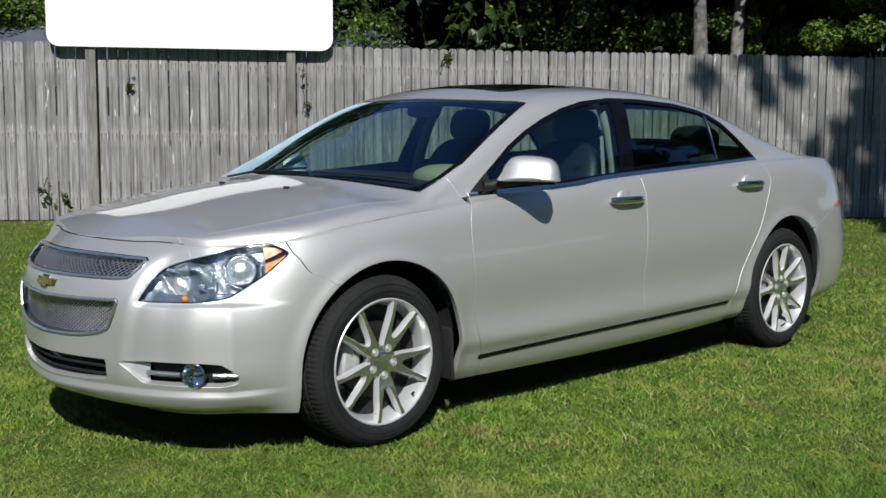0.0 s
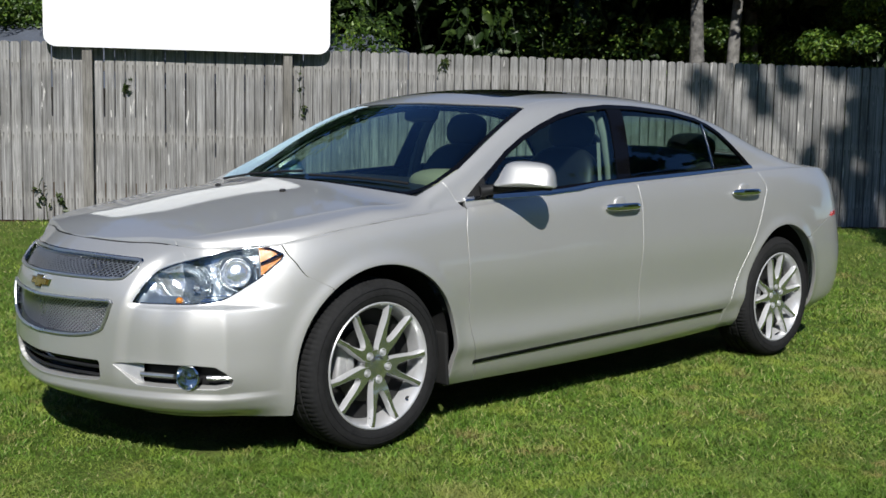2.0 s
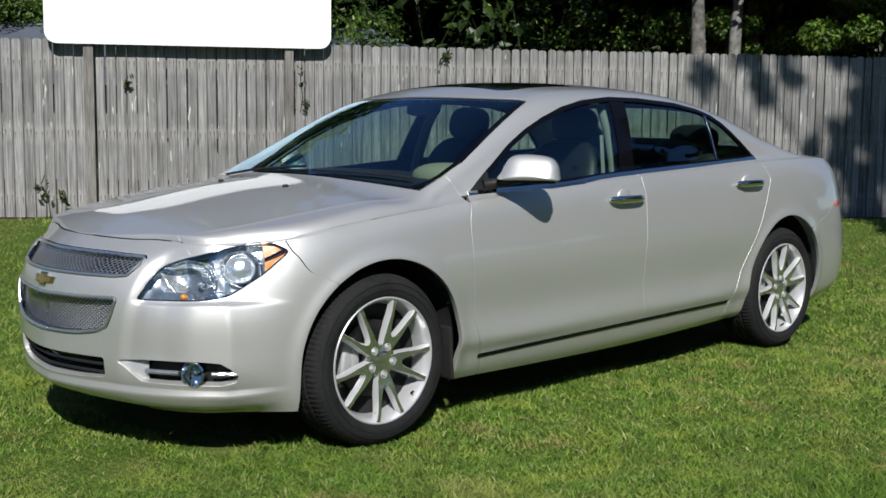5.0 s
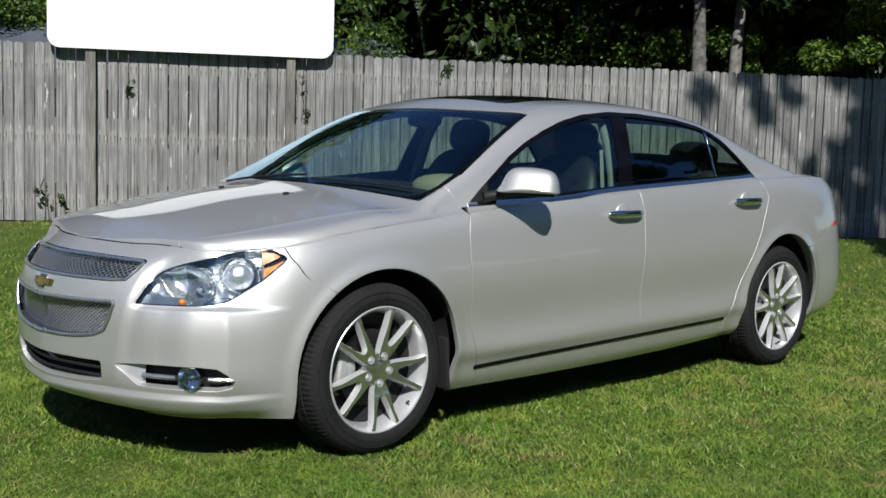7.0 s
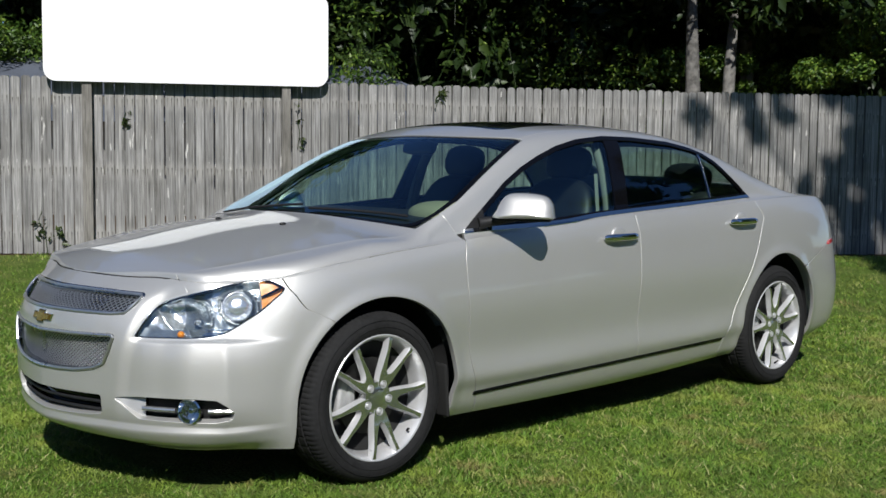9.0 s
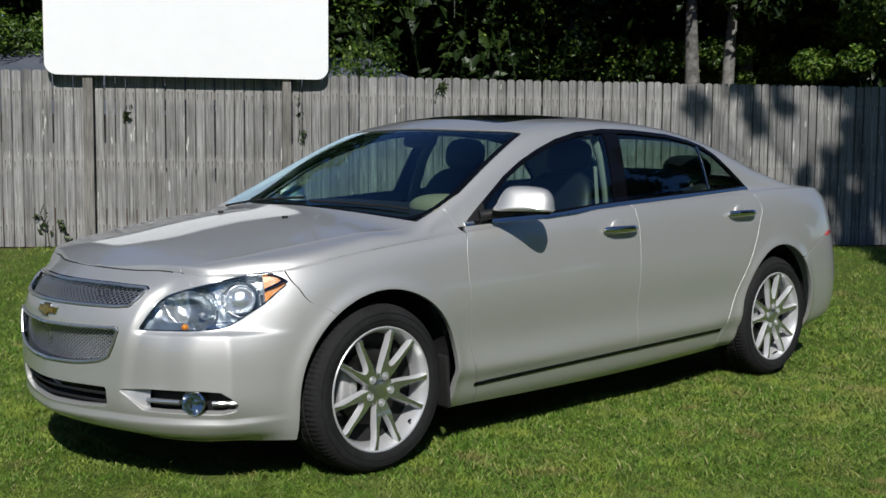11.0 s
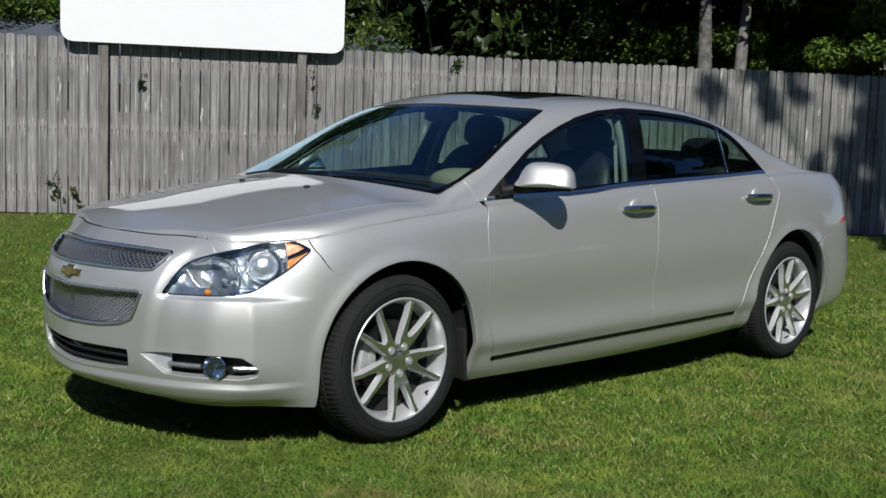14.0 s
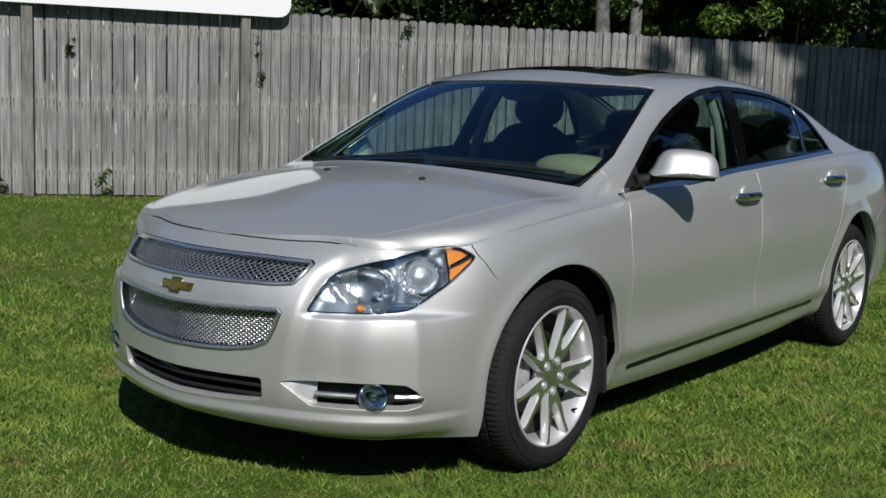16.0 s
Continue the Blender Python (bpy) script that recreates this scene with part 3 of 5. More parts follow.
def sheet_of_ground():
    near = np.arange(-14, 14.01, .25)
    far = np.array([-900, -400, -200, -110, -70, -48, -34, -25, -19, -16])
    ax = np.concatenate([far, near, -far[::-1]])
    x, y = np.meshgrid(ax, ax, indexing="ij")
    z = ground_z(x, y) + np.where(np.hypot(x, y) < 16, .006 * np.sin(2.1 * x + .7 * y) * np.cos(1.7 * y - .4 * x), 0)
    return sheet(np.stack([x, y, z], -1))


g = sheet_of_ground()
tagged(put("ground", g, LAWN), "green lawn with straw-coloured patches rising to the fence", "lawn", "", "structure")

# grass: single blades in a wedge of lawn round the car
def grass():
    rng = np.random.default_rng(4)
    made = []
    for lo, hi, count in ((1.3, 2.6, 34000), (2.6, 4.3, 185000), (4.3, 6.4, 160000), (6.4, 9.0, 90000), (9.0, 13.0, 60000)):
        a = np.sqrt(rng.uniform(lo * lo, hi * hi, count))
        l = rng.uniform(-1, 1, count) * (a * .46 + .55) * np.where(rng.random(count) < .12, 1.5, 1)
        x, y = -4.5 + .655 * a + .755 * l, -4.05 + .755 * a - .655 * l
        made.append(np.stack([x, y, np.full(count, lo)], 1))
    p = np.vstack(made)
    d = before_fence(p[:, 0], p[:, 1])
    free = (d > .07 + .05 * np.sin(7.3 * p[:, 0]) * np.sin(5.1 * p[:, 1] + 2.2 * p[:, 0])) & ~((np.abs(p[:, 0]) < 2.0) & (np.abs(p[:, 1]) < .55))
    p = p[free]
    n = len(p)
    tuft = np.sin(p[:, 0] * 5.1 + np.sin(p[:, 1] * 3.7) * 2) * np.sin(p[:, 1] * 4.3 + p[:, 0] * 1.3)
    h = rng.uniform(.008, .031, n) * (1 + .45 * tuft) * np.where(p[:, 2] > 6, 1.15, 1)
    w = rng.uniform(.0013, .0026, n) * np.where(p[:, 2] > 6, 1.7, np.where(p[:, 2] > 4, 1.25, 1))
    turn, lean, bow = rng.uniform(0, 2 * np.pi, n), rng.uniform(.3, 2.1, n), rng.uniform(0, 2 * np.pi, n)
    base = np.stack([p[:, 0], p[:, 1], ground_z(p[:, 0], p[:, 1]) - .003], 1)
    side = np.stack([np.cos(turn), np.sin(turn), 0 * turn], 1) * w[:, None]
    tip = np.stack([np.cos(bow) * lean * h, np.sin(bow) * lean * h, h], 1)
    half = np.stack([np.cos(bow) * lean * h * .32, np.sin(bow) * lean * h * .32, h * .58], 1)
    v = np.stack([base - side, base + side, base + half + side * .75, base + half - side * .75, base + tip], 1).reshape(-1, 3)
    k = np.arange(n) * 5
    tri = np.concatenate([np.stack([k, k + 1, k + 2], 1), np.stack([k, k + 2, k + 3], 1), np.stack([k + 3, k + 2, k + 4], 1)])
    me = bpy.data.meshes.new("grass")
    me.vertices.add(len(v)); me.vertices.foreach_set("co", v.ravel())
    me.loops.add(tri.size); me.loops.foreach_set("vertex_index", tri.ravel())
    me.polygons.add(len(tri)); me.polygons.foreach_set("loop_start", np.arange(0, tri.size, 3))
    me.update(calc_edges=True)
    me.materials.append(BLADES)
    tagged(new("grass", me), "short mown green grass with dry blades", "grass", "", "stuff")


grass()

turn = math.atan2(ALONG.y, ALONG.x)

# signboard on two posts, close before the fence
sign = thing("signboard", "large blank white signboard on two wooden posts before the fence", "sign")
def sign_part(name, s0, s1, z0, z1, o, t, r, mat, label):
    bm = bmesh.new()
    ring = box_outline(s0, s1, z0, z1, r) if r else np.array([(s1, z1), (s0, z1), (s0, z0), (s1, z0)])
    f = [bm.verts.new(at_fence(a, o + t, z)) for a, z in ring]
    b = [bm.verts.new(at_fence(a, o, z)) for a, z in ring]
    bm.faces.new(f)
    bm.faces.new(b[::-1])
    for i in range(len(ring)):
        bm.faces.new((f[i], b[i], b[(i + 1) % len(ring)], f[(i + 1) % len(ring)]))
    bmesh.ops.recalc_face_normals(bm, faces=bm.faces)
    return part(name, bm, mat, sign, label, False)
sign_part("board", -3.285, -.690, 1.893, 2.76, .118, .022, .11, SIGN_WHITE, "blank white board with rounded corners")
for a, b in ((-2.955, -2.868), (-1.125, -1.045)):
    sign_part("post", a, b, .22, 2.70, .022, .088, 0, POST_WOOD, "square wooden post")


# leaves and trees
def leaf_cloud(name, centres, radii, count, size, material, seed, flat=.75):
    """Small folded leaves scattered through clumps; an uneven crown with gaps."""
    rng = np.random.default_rng(seed)
    share = np.asarray(radii) ** 2
    which = rng.choice(len(centres), count, p=share / share.sum())
    dirs = rng.normal(size=(count, 3))
    dirs /= np.linalg.norm(dirs, axis=1, keepdims=True)
    r = np.asarray(radii)[which] * rng.uniform(.25, 1.0, count) ** .5
    c = np.asarray(centres)[which] + dirs * r[:, None] * np.array([1, 1, flat])
    nrm = dirs * .6 + rng.normal(size=(count, 3)) * .6 + np.array([0, 0, .55])
    nrm /= np.linalg.norm(nrm, axis=1, keepdims=True)
    a = np.cross(nrm, rng.normal(size=(count, 3)))
    a /= np.linalg.norm(a, axis=1, keepdims=True)
    b = np.cross(nrm, a)
    l = size * rng.uniform(.6, 1.3, count)[:, None]
    v = np.stack([c - a * l, c + b * l * .45 + nrm * l * .15, c + a * l - nrm * l * .1, c - b * l * .45 + nrm * l * .15], 1).reshape(-1, 3)
    k = np.arange(count) * 4
    f = np.concatenate([np.stack([k, k + 1, k + 2], 1), np.stack([k, k + 2, k + 3], 1)])
    me = bpy.data.meshes.new(name)
    me.vertices.add(len(v)); me.vertices.foreach_set("co", v.ravel())
    me.loops.add(f.size); me.loops.foreach_set("vertex_index", f.ravel())
    me.polygons.add(len(f)); me.polygons.foreach_set("loop_start", np.arange(0, f.size, 3))
    me.update(calc_edges=True)
    me.materials.append(material)
    return new(name, me)


def tree(x, y, height, girth, crown_low, crown_r, count, material, seed, label, leaf=.09, lean=0.0, low=()):
    rng = random.Random(seed)
    z0 = float(ground_z(x, y))
    root = thing("tree", label, "tree", "", "trees behind the fence" if "fence" in label else "trees on the open lawn", (0, 0, 0))
    bm = bmesh.new()
    path, radii = [], []
    for k in range(9):
        f = k / 8
        path.append((x + lean * f * height + .08 * math.sin(3 * f + seed), y + .06 * math.cos(4 * f + seed), z0 - .1 + f * height * .85))
        radii.append(girth * (1.25 - .95 * f) if k else girth * 1.5)
    tube(bm, path, radii, 12)
    clumps, sizes = [], []
    for k in range(11):
        f = rng.uniform(.35, 1)
        a = rng.uniform(0, 2 * math.pi)
        start = Vector(path[min(8, 5 + int(f * 4))])
        zz = z0 + crown_low + (height - crown_low) * rng.uniform(.05, 1)
        reach = crown_r * rng.uniform(.35, .95)
        end = Vector((start.x + math.cos(a) * reach, start.y + math.sin(a) * reach, zz))
        tube(bm, [start, start.lerp(end, .5) + Vector((0, 0, -.1 * reach)), end], [girth * .42, girth * .26, girth * .08], 6)
        clumps.append(tuple(end))
        sizes.append(crown_r * rng.uniform(.28, .5))
    for c, r in low:
        start = Vector(path[5])
        tube(bm, [start, start.lerp(Vector(c), .5), c], [girth * .06, girth * .04, girth * .02], 6)
        clumps.append(tuple(c))
        sizes.append(r)
    trunk = part("trunk", bm, BARK, root, "grey rough trunk with limbs")
    crown = leaf_cloud("crown", clumps, sizes, count, leaf, material, seed)
    crown.parent = root
    return root


def behind(s, d):
    p = at_fence(s, -d)
    return p.x, p.y


# woods behind the fence: two pale trunks in view, undergrowth, and an unseen canopy added for shade
for s_, d_, h_, g_, seed in ((7.2, 8.5, 6.8, .165, 3), (8.12, 8.9, 6.6, .145, 5), (2.6, 12, 7, .15, 6), (-1.5, 13, 7, .2, 7), (9.5, 11, 7, .18, 8), (-6, 11, 7, .2, 9), (12.5, 8, 7, .2, 12), (4.3, 14, 7.5, .18, 21), (8.2, 14.5, 7.2, .2, 22)):
    x, y = behind(s_, d_)
    tree(x, y, h_, g_, 3.6, 3.0, 5200, LEAF_SHADED, seed, "tall broadleaf tree with a pale grey trunk behind the fence", .13)
for s_, d_, r_, z_, n_, seed in ((.9, 7.6, 1.1, 3.9, 1500, 31), (2.6, 8.4, 1.1, 3.4, 150, 32), (4.3, 9.2, 1.15, 3.0, 150, 33), (7.65, 10.2, .8, 2.6, 2600, 40), (10.3, 7.2, 1.2, 3.2, 7000, 34), (10.9, 7.8, 1.5, 3.5, 8600, 35), (12.8, 8.2, 1.6, 3.4, 7600, 36), (6.0, 9.8, 1.0, 2.2, 600, 37), (-5.6, 9.5, 1.5, 3.0, 6000, 38), (-4.3, 8.6, 1.2, 3.1, 5000, 41), (9.3, 10.6, 1.0, 3.3, 4200, 42), (11.9, 6.9, 1.2, 3.0, 5200, 43), (5.2, 8.6, .9, 2.7, 350, 44), (4.9, 10.5, 1.2, 3.4, 180, 39)):
    x, y = behind(s_, d_)
    z0 = .27
    bush = thing("shrub", "leafy green shrub growing behind the fence", "shrub", "", "shrubs behind the fence")
    rr = random.Random(seed)
    cs = [(x + rr.uniform(-1.3, 1.3) * r_, y + rr.uniform(-1.3, 1.3) * r_, z0 + z_ * rr.uniform(.2, 1.2)) for _ in range(16)]
    bm = bmesh.new()
    for c in cs:
        tube(bm, [(x, y, z0 - .05), ((x + c[0]) / 2, (y + c[1]) / 2, c[2] * .5), c], [.016, .009, .003], 6)
    part("stem", bm, LEAF_SHADED, bush)
    leaf_cloud("leaves", cs, [r_ * rr.uniform(.18, .52) for _ in cs], int(n_ * 1.9), .050, LEAF, seed).parent = bush
rr = random.Random(77)
cs, rs = [], []
for k in range(150):
    s_, d_ = rr.uniform(-22, 30), rr.uniform(12.5, 24)
    x, y = behind(s_, d_)
    cs.append((x, y, rr.uniform(.8, 6.5)))
    rs.append(rr.uniform(1.2, 2.3))
# clumps overhead, out of view, added to block sun; openings let some through
for k in range(130):
    s_, d_ = rr.uniform(-14, 20), rr.uniform(2.8, 15)
    x, y = behind(s_, d_)
    if (s_ > 6.0 and d_ < 9.5) or (-2 < s_ < 6 and k % 2 == 0) or (s_ < -3.5 and d_ < 9 and k % 5):
        continue
    cs.append((x, y, rr.uniform(4.6, 5.8)))
    rs.append(rr.uniform(1.0, 1.7))
for k in range(200):
    s_, d_ = (rr.uniform(-16, 22), rr.uniform(11, 14)) if k < 110 else (rr.uniform(5, 15), rr.uniform(13, 18))
    x, y = behind(s_, d_)
    cs.append((x, y, rr.uniform(.8, 6.0)))
    rs.append(rr.uniform(1.0, 1.7))
tagged(leaf_cloud("woods", cs, rs, 230000, .20, LEAF_SHADED, 78), "dense dark green woods in the shade", "woods", "", "stuff")

# trees on the open side, out of view, that shade the fence and glance in the paint
for x, y, h, r, low, n, seed in ((2.4, -7.9, 12.6, 2.5, 8.2, 34000, 51), (10.5, -5.2, 5.8, 2.6, 1.8, 16000, 52), (-16, -20, 10, 4, 2.5, 5000, 53), (-5, -25, 11, 4.5, 2.5, 5000, 54), (6, -24, 11, 4.5, 2.5, 5000, 55), (-24, -9, 10, 4, 2.5, 5000, 56), (-26, 6, 10, 4, 2.5, 5000, 57), (18, -18, 11, 4.5, 2.5, 5000, 58), (-20, 18, 10, 4, 2.0, 5000, 59)):
    spread = [(at_fence(a, 0, z) + SUN_TO * 12.7, q) for a, z, q in ((3.25, 1.62, .11), (3.75, 1.62, .16), (4.1, 1.75, .15), (4.75, .95, .20), (4.95, .55, .22), (5.3, 1.3, .4), (6.0, .8, .5), (5.5, .45, .4), (5.9, 1.65, .4), (6.7, 1.3, .5), (6.5, .5, .45), (5.15, 1.8, .32), (4.98, 1.25, .2), (5.6, 1.1, .45), (5.25, .65, .3), (5.05, .35, .25), (5.7, .35, .35))] if seed == 51 else ()
    rr = random.Random(seed)
    spread = [(c + Vector((rr.uniform(-1, 1), rr.uniform(-1, 1), rr.uniform(-1, 1))) * q * 1.25, q * rr.uniform(.22, .46)) for c, q in spread for _ in range(8)]
    tree(x, y, h, .2, low, r, n, LEAF, seed, "broadleaf tree on the open lawn", .13, 0.0, spread)

rr = random.Random(91)
cs, rs = [], []
for k in range(120):
    a = rr.uniform(math.radians(150), math.radians(345))
    d = rr.uniform(27, 36)
    cs.append((d * math.cos(a), d * math.sin(a), rr.uniform(.8, 7.5)))
    rs.append(rr.uniform(1.8, 3.4))
tagged(leaf_cloud("woods", cs, rs, 26000, .75, LEAF_SHADED, 92), "line of green trees far across the lawn", "woods", "", "stuff")

# house behind the fence
house = thing("house", "low house with a blue grey shingle roof behind the fence", "house")
hx, hy = behind(-2.6, 9.5)
base = Matrix.Translation((hx, hy, 0)) @ Matrix.Rotation(turn, 4, "Z")
bm = bmesh.new()
block(bm, (10.9, 5, 1.75), base @ Matrix.Translation((-.30, 0, .875)), .01, 1)
part("wall", bm, SIDING, house, "", False)
bm = bmesh.new()
pts = [(-6.2, -3, 1.7), (5.6, -3, 1.7), (5.6, 3, 1.7), (-6.2, 3, 1.7), (-4.2, 0, 2.84), (3.9, 0, 2.84)]
vs = [bm.verts.new(base @ Vector(p)) for p in pts]
for f in ((0, 1, 5, 4), (1, 2, 5), (2, 3, 4, 5), (3, 0, 4), (0, 3, 2, 1)):
    bm.faces.new([vs[i] for i in f])
part("roof", bm, SHINGLE, house, "blue grey shingled hip roof", False)


# vines and sprouts on the fence
def vine(points, seed, count, label):
    v = thing("vine", label, "plant", "", "vines on the fence")
    rr = random.Random(seed)
    bm = bmesh.new()
    tube(bm, [at_fence(s_, .022, z) for s_, z in points], .0035, 5)
    part("stem", bm, LEAF_SHADED, v)
    cs = []
    for _ in range(count):
        k = rr.random() * (len(points) - 1)
        i = int(k)
        a, b = points[i], points[i + 1]
        cs.append(tuple(at_fence(a[0] + (b[0] - a[0]) * (k - i) + rr.uniform(-.05, .05), .035 + rr.uniform(0, .03), a[1] + (b[1] - a[1]) * (k - i) + rr.uniform(-.05, .05))))
    ob = leaf_cloud("leaves", cs, [.035] * len(cs), count * 3, .030, LEAF if "yellow" in label else LEAF_VINE, seed)
    ob.parent = v
    return v


vine([(-3.28, .27), (-3.30, .45), (-3.36, .62), (-3.33, .70)], 61, 12, "green climbing sprout at the foot of the fence")
vine([(-3.12, .27), (-3.12, .40), (-3.16, .55)], 62, 11, "green climbing sprout at the foot of the fence")
vine([(-2.60, 1.52), (-2.585, 1.58), (-2.57, 1.62)], 63, 6, "few green leaves growing through the boards")
vine([(-.97, 1.30), (-.95, 1.45), (-.97, 1.62), (-.955, 1.80)], 64, 7, "thin vine trailing down the boards")
vine([(.40, 1.74), (.44, 1.84), (.50, 1.93)], 65, 8, "small twig with leaves at the fence top")
vine([(-2.30, .27), (-2.31, .40), (-2.295, .50)], 66, 12, "yellow green sprout at the foot of the fence")
# ---- the car ----
car = thing("car", "champagne silver four-door sedan parked on the lawn", "car")
GAP = .0034
us = np.concatenate([np.linspace(0, 1.25, 150)[:-1], np.linspace(1.25, U_END, 330)])
LOW = sheet(lower_skin(us, np.linspace(0, 1, 104)))
UP = sheet(upper_skin(us))
tip = np.hypot(UP.v[:, 0] + 2.205, UP.v[:, 1]) < .07
UP.n[tip] = (-.31, 0, .95)

# shut lines on the flank, as x over height
BUMPER_X = soft_line([.30, .637, .677, .695, .750, .77, .9], [-1.55, -1.646, -1.711, -1.748, -1.785, -1.80, -1.84])
DOOR_X = soft_line([.20, .29, .36, .457, .598, .739, .827, .907, .933, 1.1], [-.88, -.905, -.936, -.962, -.980, -.989, -.986, -.958, -.935, -.85])
SPLIT_X = soft_line([.20, .29, .40, .60, .80, .90, .94, .995, 1.40], [.175, .165, .148, .138, .148, .154, .150, .150, .150])
DOOR_R_X = soft_line([.20, .316, .416, .547, .653, .732, .819, .888, .941, .957, .997, 1.038, 1.1], [.89, .912, .952, 1.025, 1.097, 1.150, 1.202, 1.242, 1.272, 1.270, 1.250, 1.232, 1.20])
SILL_Z = soft_line([-1.3, -.90, -.10, .89, 1.4], [.268, .284, .305, .325, .332])
BELT_Z = soft_line([-1.0, -.935, -.37, -.087, .149, .589, 1.235, 1.4], [.93, .937, .957, .982, .995, 1.015, 1.045, 1.05])
HOOD_Y = soft_line([-2.3, -2.15, -2.109, -2.08, -2.014, -1.91, -1.68, -1.42, -1.15, -1.0], [.20, .385, .452, .497, .558, .600, .648, .695, .730, .737])
WINDOWS = np.array([(-.935, .938), (-.836, 1.006), (-.724, 1.077), (-.632, 1.136), (-.508, 1.198), (-.376, 1.250), (-.225, 1.298), (-.061, 1.331),
                    (.149, 1.350), (.372, 1.348), (.662, 1.330), (.85, 1.300), (.94, 1.272), (1.017, 1.232), (1.097, 1.168), (1.182, 1.098), (1.238, 1.046),
                    (.589, 1.015), (.149, .995), (-.087, .982), (-.37, .962)])
SCREEN = np.array([(-1.236 + .086 * (y / .726) ** 2, y) for y in np.linspace(-.64, .64, 25)] + [(-1.155, .678), (-1.125, .704), (-1.085, .722), (-1.03, .730), (-.908, .722), (-.698, .676), (-.55, .643), (-.385, .600)]
                  + [(-.505 + .125 * abs(y / .6) ** 2.6, y) for y in np.linspace(.55, -.55, 23)] + [(-.385, -.600), (-.55, -.643), (-.698, -.676), (-.908, -.722), (-1.03, -.730), (-1.085, -.722), (-1.125, -.704), (-1.155, -.678)])
REAR_SCREEN = np.array([(1.06 - .06 * (y / .56) ** 2, y) for y in np.linspace(-.56, .56, 15)] + [(1.66, .60)] + [(1.70 + .03 * (1 - (y / .56) ** 2), y) for y in np.linspace(.56, -.56, 9)] + [(1.66, -.60)])
SUNROOF = box_outline(-.34, .16, -.43, .43, .07)
LAMP = closed_curve([(-2.236, .600), (-2.222, .630), (-2.19, .673), (-2.146, .716), (-2.10, .745), (-2.045, .769), (-1.97, .789), (-1.90, .801), (-1.86, .801),
                     (-1.835, .790), (-1.812, .767), (-1.855, .728), (-1.90, .690), (-1.945, .660), (-1.985, .634), (-2.03, .612), (-2.10, .602), (-2.175, .597)], 3)
sym = lambda pts: np.array(pts + [(-y, z) for y, z in pts[::-1]])
UPPER_GRILLE = sym([(0, .676), (.20, .676), (.36, .677), (.405, .682), (.424, .715), (.428, .738), (.418, .744), (.25, .749), (0, .750)])
LOWER_GRILLE = sym([(0, .457), (.12, .459), (.22, .465), (.31, .480), (.355, .500), (.378, .545), (.392, .595), (.385, .602), (.22, .597), (0, .592)])
INTAKE = sym([(0, .293), (.12, .296), (.22, .301), (.325, .311), (.338, .325), (.340, .375), (.332, .386), (.10, .382), (0, .382)])
FOG = np.array([(.392, .384), (.487, .393), (.576, .394), (.67, .396), (.722, .390), (.744, .370), (.752, .340), (.744, .317), (.714, .307), (.62, .309), (.487, .312), (.47, .325), (.44, .345)])

arch = np.full(len(LOW.v), -1.0)
for cx, cz, r in ARCHES:
    arch = np.maximum(arch, r - arch_reach(LOW.v[:, 0], LOW.v[:, 2], cx, cz))
low = LOW.cut(arch)
both = lambda s: s.plus(s.mirror())
OUTER = .002


def line(s, curve, axis=2):
    return s.v[:, 0] - curve(s.v[:, axis])


def keep(s, *tests):
    """Cuts a sheet by each test in turn; a test gives a value a corner."""
    for test in tests:
        s = s.cut(test(s))
    return s


def panel(name, s, parent=car, label="", depth=.016, material=None, skip=True):
    return put(name, s.plus(s.rim(depth, skip)), material or PAINT, parent, label)


def both_sides(name, s, label="", depth=.016, material=None):
    return [panel(name, q, car, label, depth, material) for q in (s, s.mirror())]


lamp_of = lambda s: np.where(s.v[:, 0] < -1.7, outline(s.v[:, 0], s.v[:, 2], LAMP), 1.0)
front_of = lambda poly: (lambda s: np.where(s.v[:, 0] < -1.9, outline(np.abs(s.v[:, 1]), s.v[:, 2], poly), 1.0))
hood_side = lambda s: np.abs(s.v[:, 1]) - HOOD_Y(s.v[:, 0])
hood_back = lambda s: s.v[:, 0] - (-1.236 + .086 * (s.v[:, 1] / .726) ** 2)
neg = lambda test, g=0.0: (lambda s: -test(s) + g)
pos = lambda test, g=0.0: (lambda s: test(s) + g)
bumper_line = lambda s: np.where((s.v[:, 2] > .742) & (s.v[:, 0] < -1.86), (s.v[:, 0] + 2.088) * 6, line(s, BUMPER_X))
door_line = lambda s: line(s, DOOR_X)
split_line, door_r_line = (lambda s: line(s, SPLIT_X)), (lambda s: line(s, DOOR_R_X))
sill_line = lambda s: s.v[:, 2] - SILL_Z(s.v[:, 0])
belt_line = lambda s: s.v[:, 2] - BELT_Z(s.v[:, 0])
windows = lambda s: np.where((s.v[:, 0] > -1.05) & (s.v[:, 0] < 1.4), outline(s.v[:, 0], s.v[:, 2], WINDOWS), 1.0)
screen = lambda s: outline(s.v[:, 0], s.v[:, 1], SCREEN)
rear_screen = lambda s: outline(s.v[:, 0], s.v[:, 1], REAR_SCREEN)
sunroof = lambda s: outline(s.v[:, 0], s.v[:, 1], SUNROOF)
roof_line = lambda s: np.abs(s.v[:, 1]) - (.585 - .03 * np.clip((s.v[:, 0] + .38) / .5, 0, 1))

HOOD_Z = soft_line([-1.95, -1.83, -1.724, -1.603, -1.486, -1.368, -1.184, -1.006, -.9], [.78, .805, .828, .848, .864, .877, .894, .905, .909])
hood_line = lambda s: s.v[:, 2] - HOOD_Z(s.v[:, 0])
# the crease of the hood is a fine groove that fades towards the windscreen
crease = lambda s: hood_side(s) - GAP * .4 * np.clip((-1.55 - s.v[:, 0]) / .4, 0, 1)

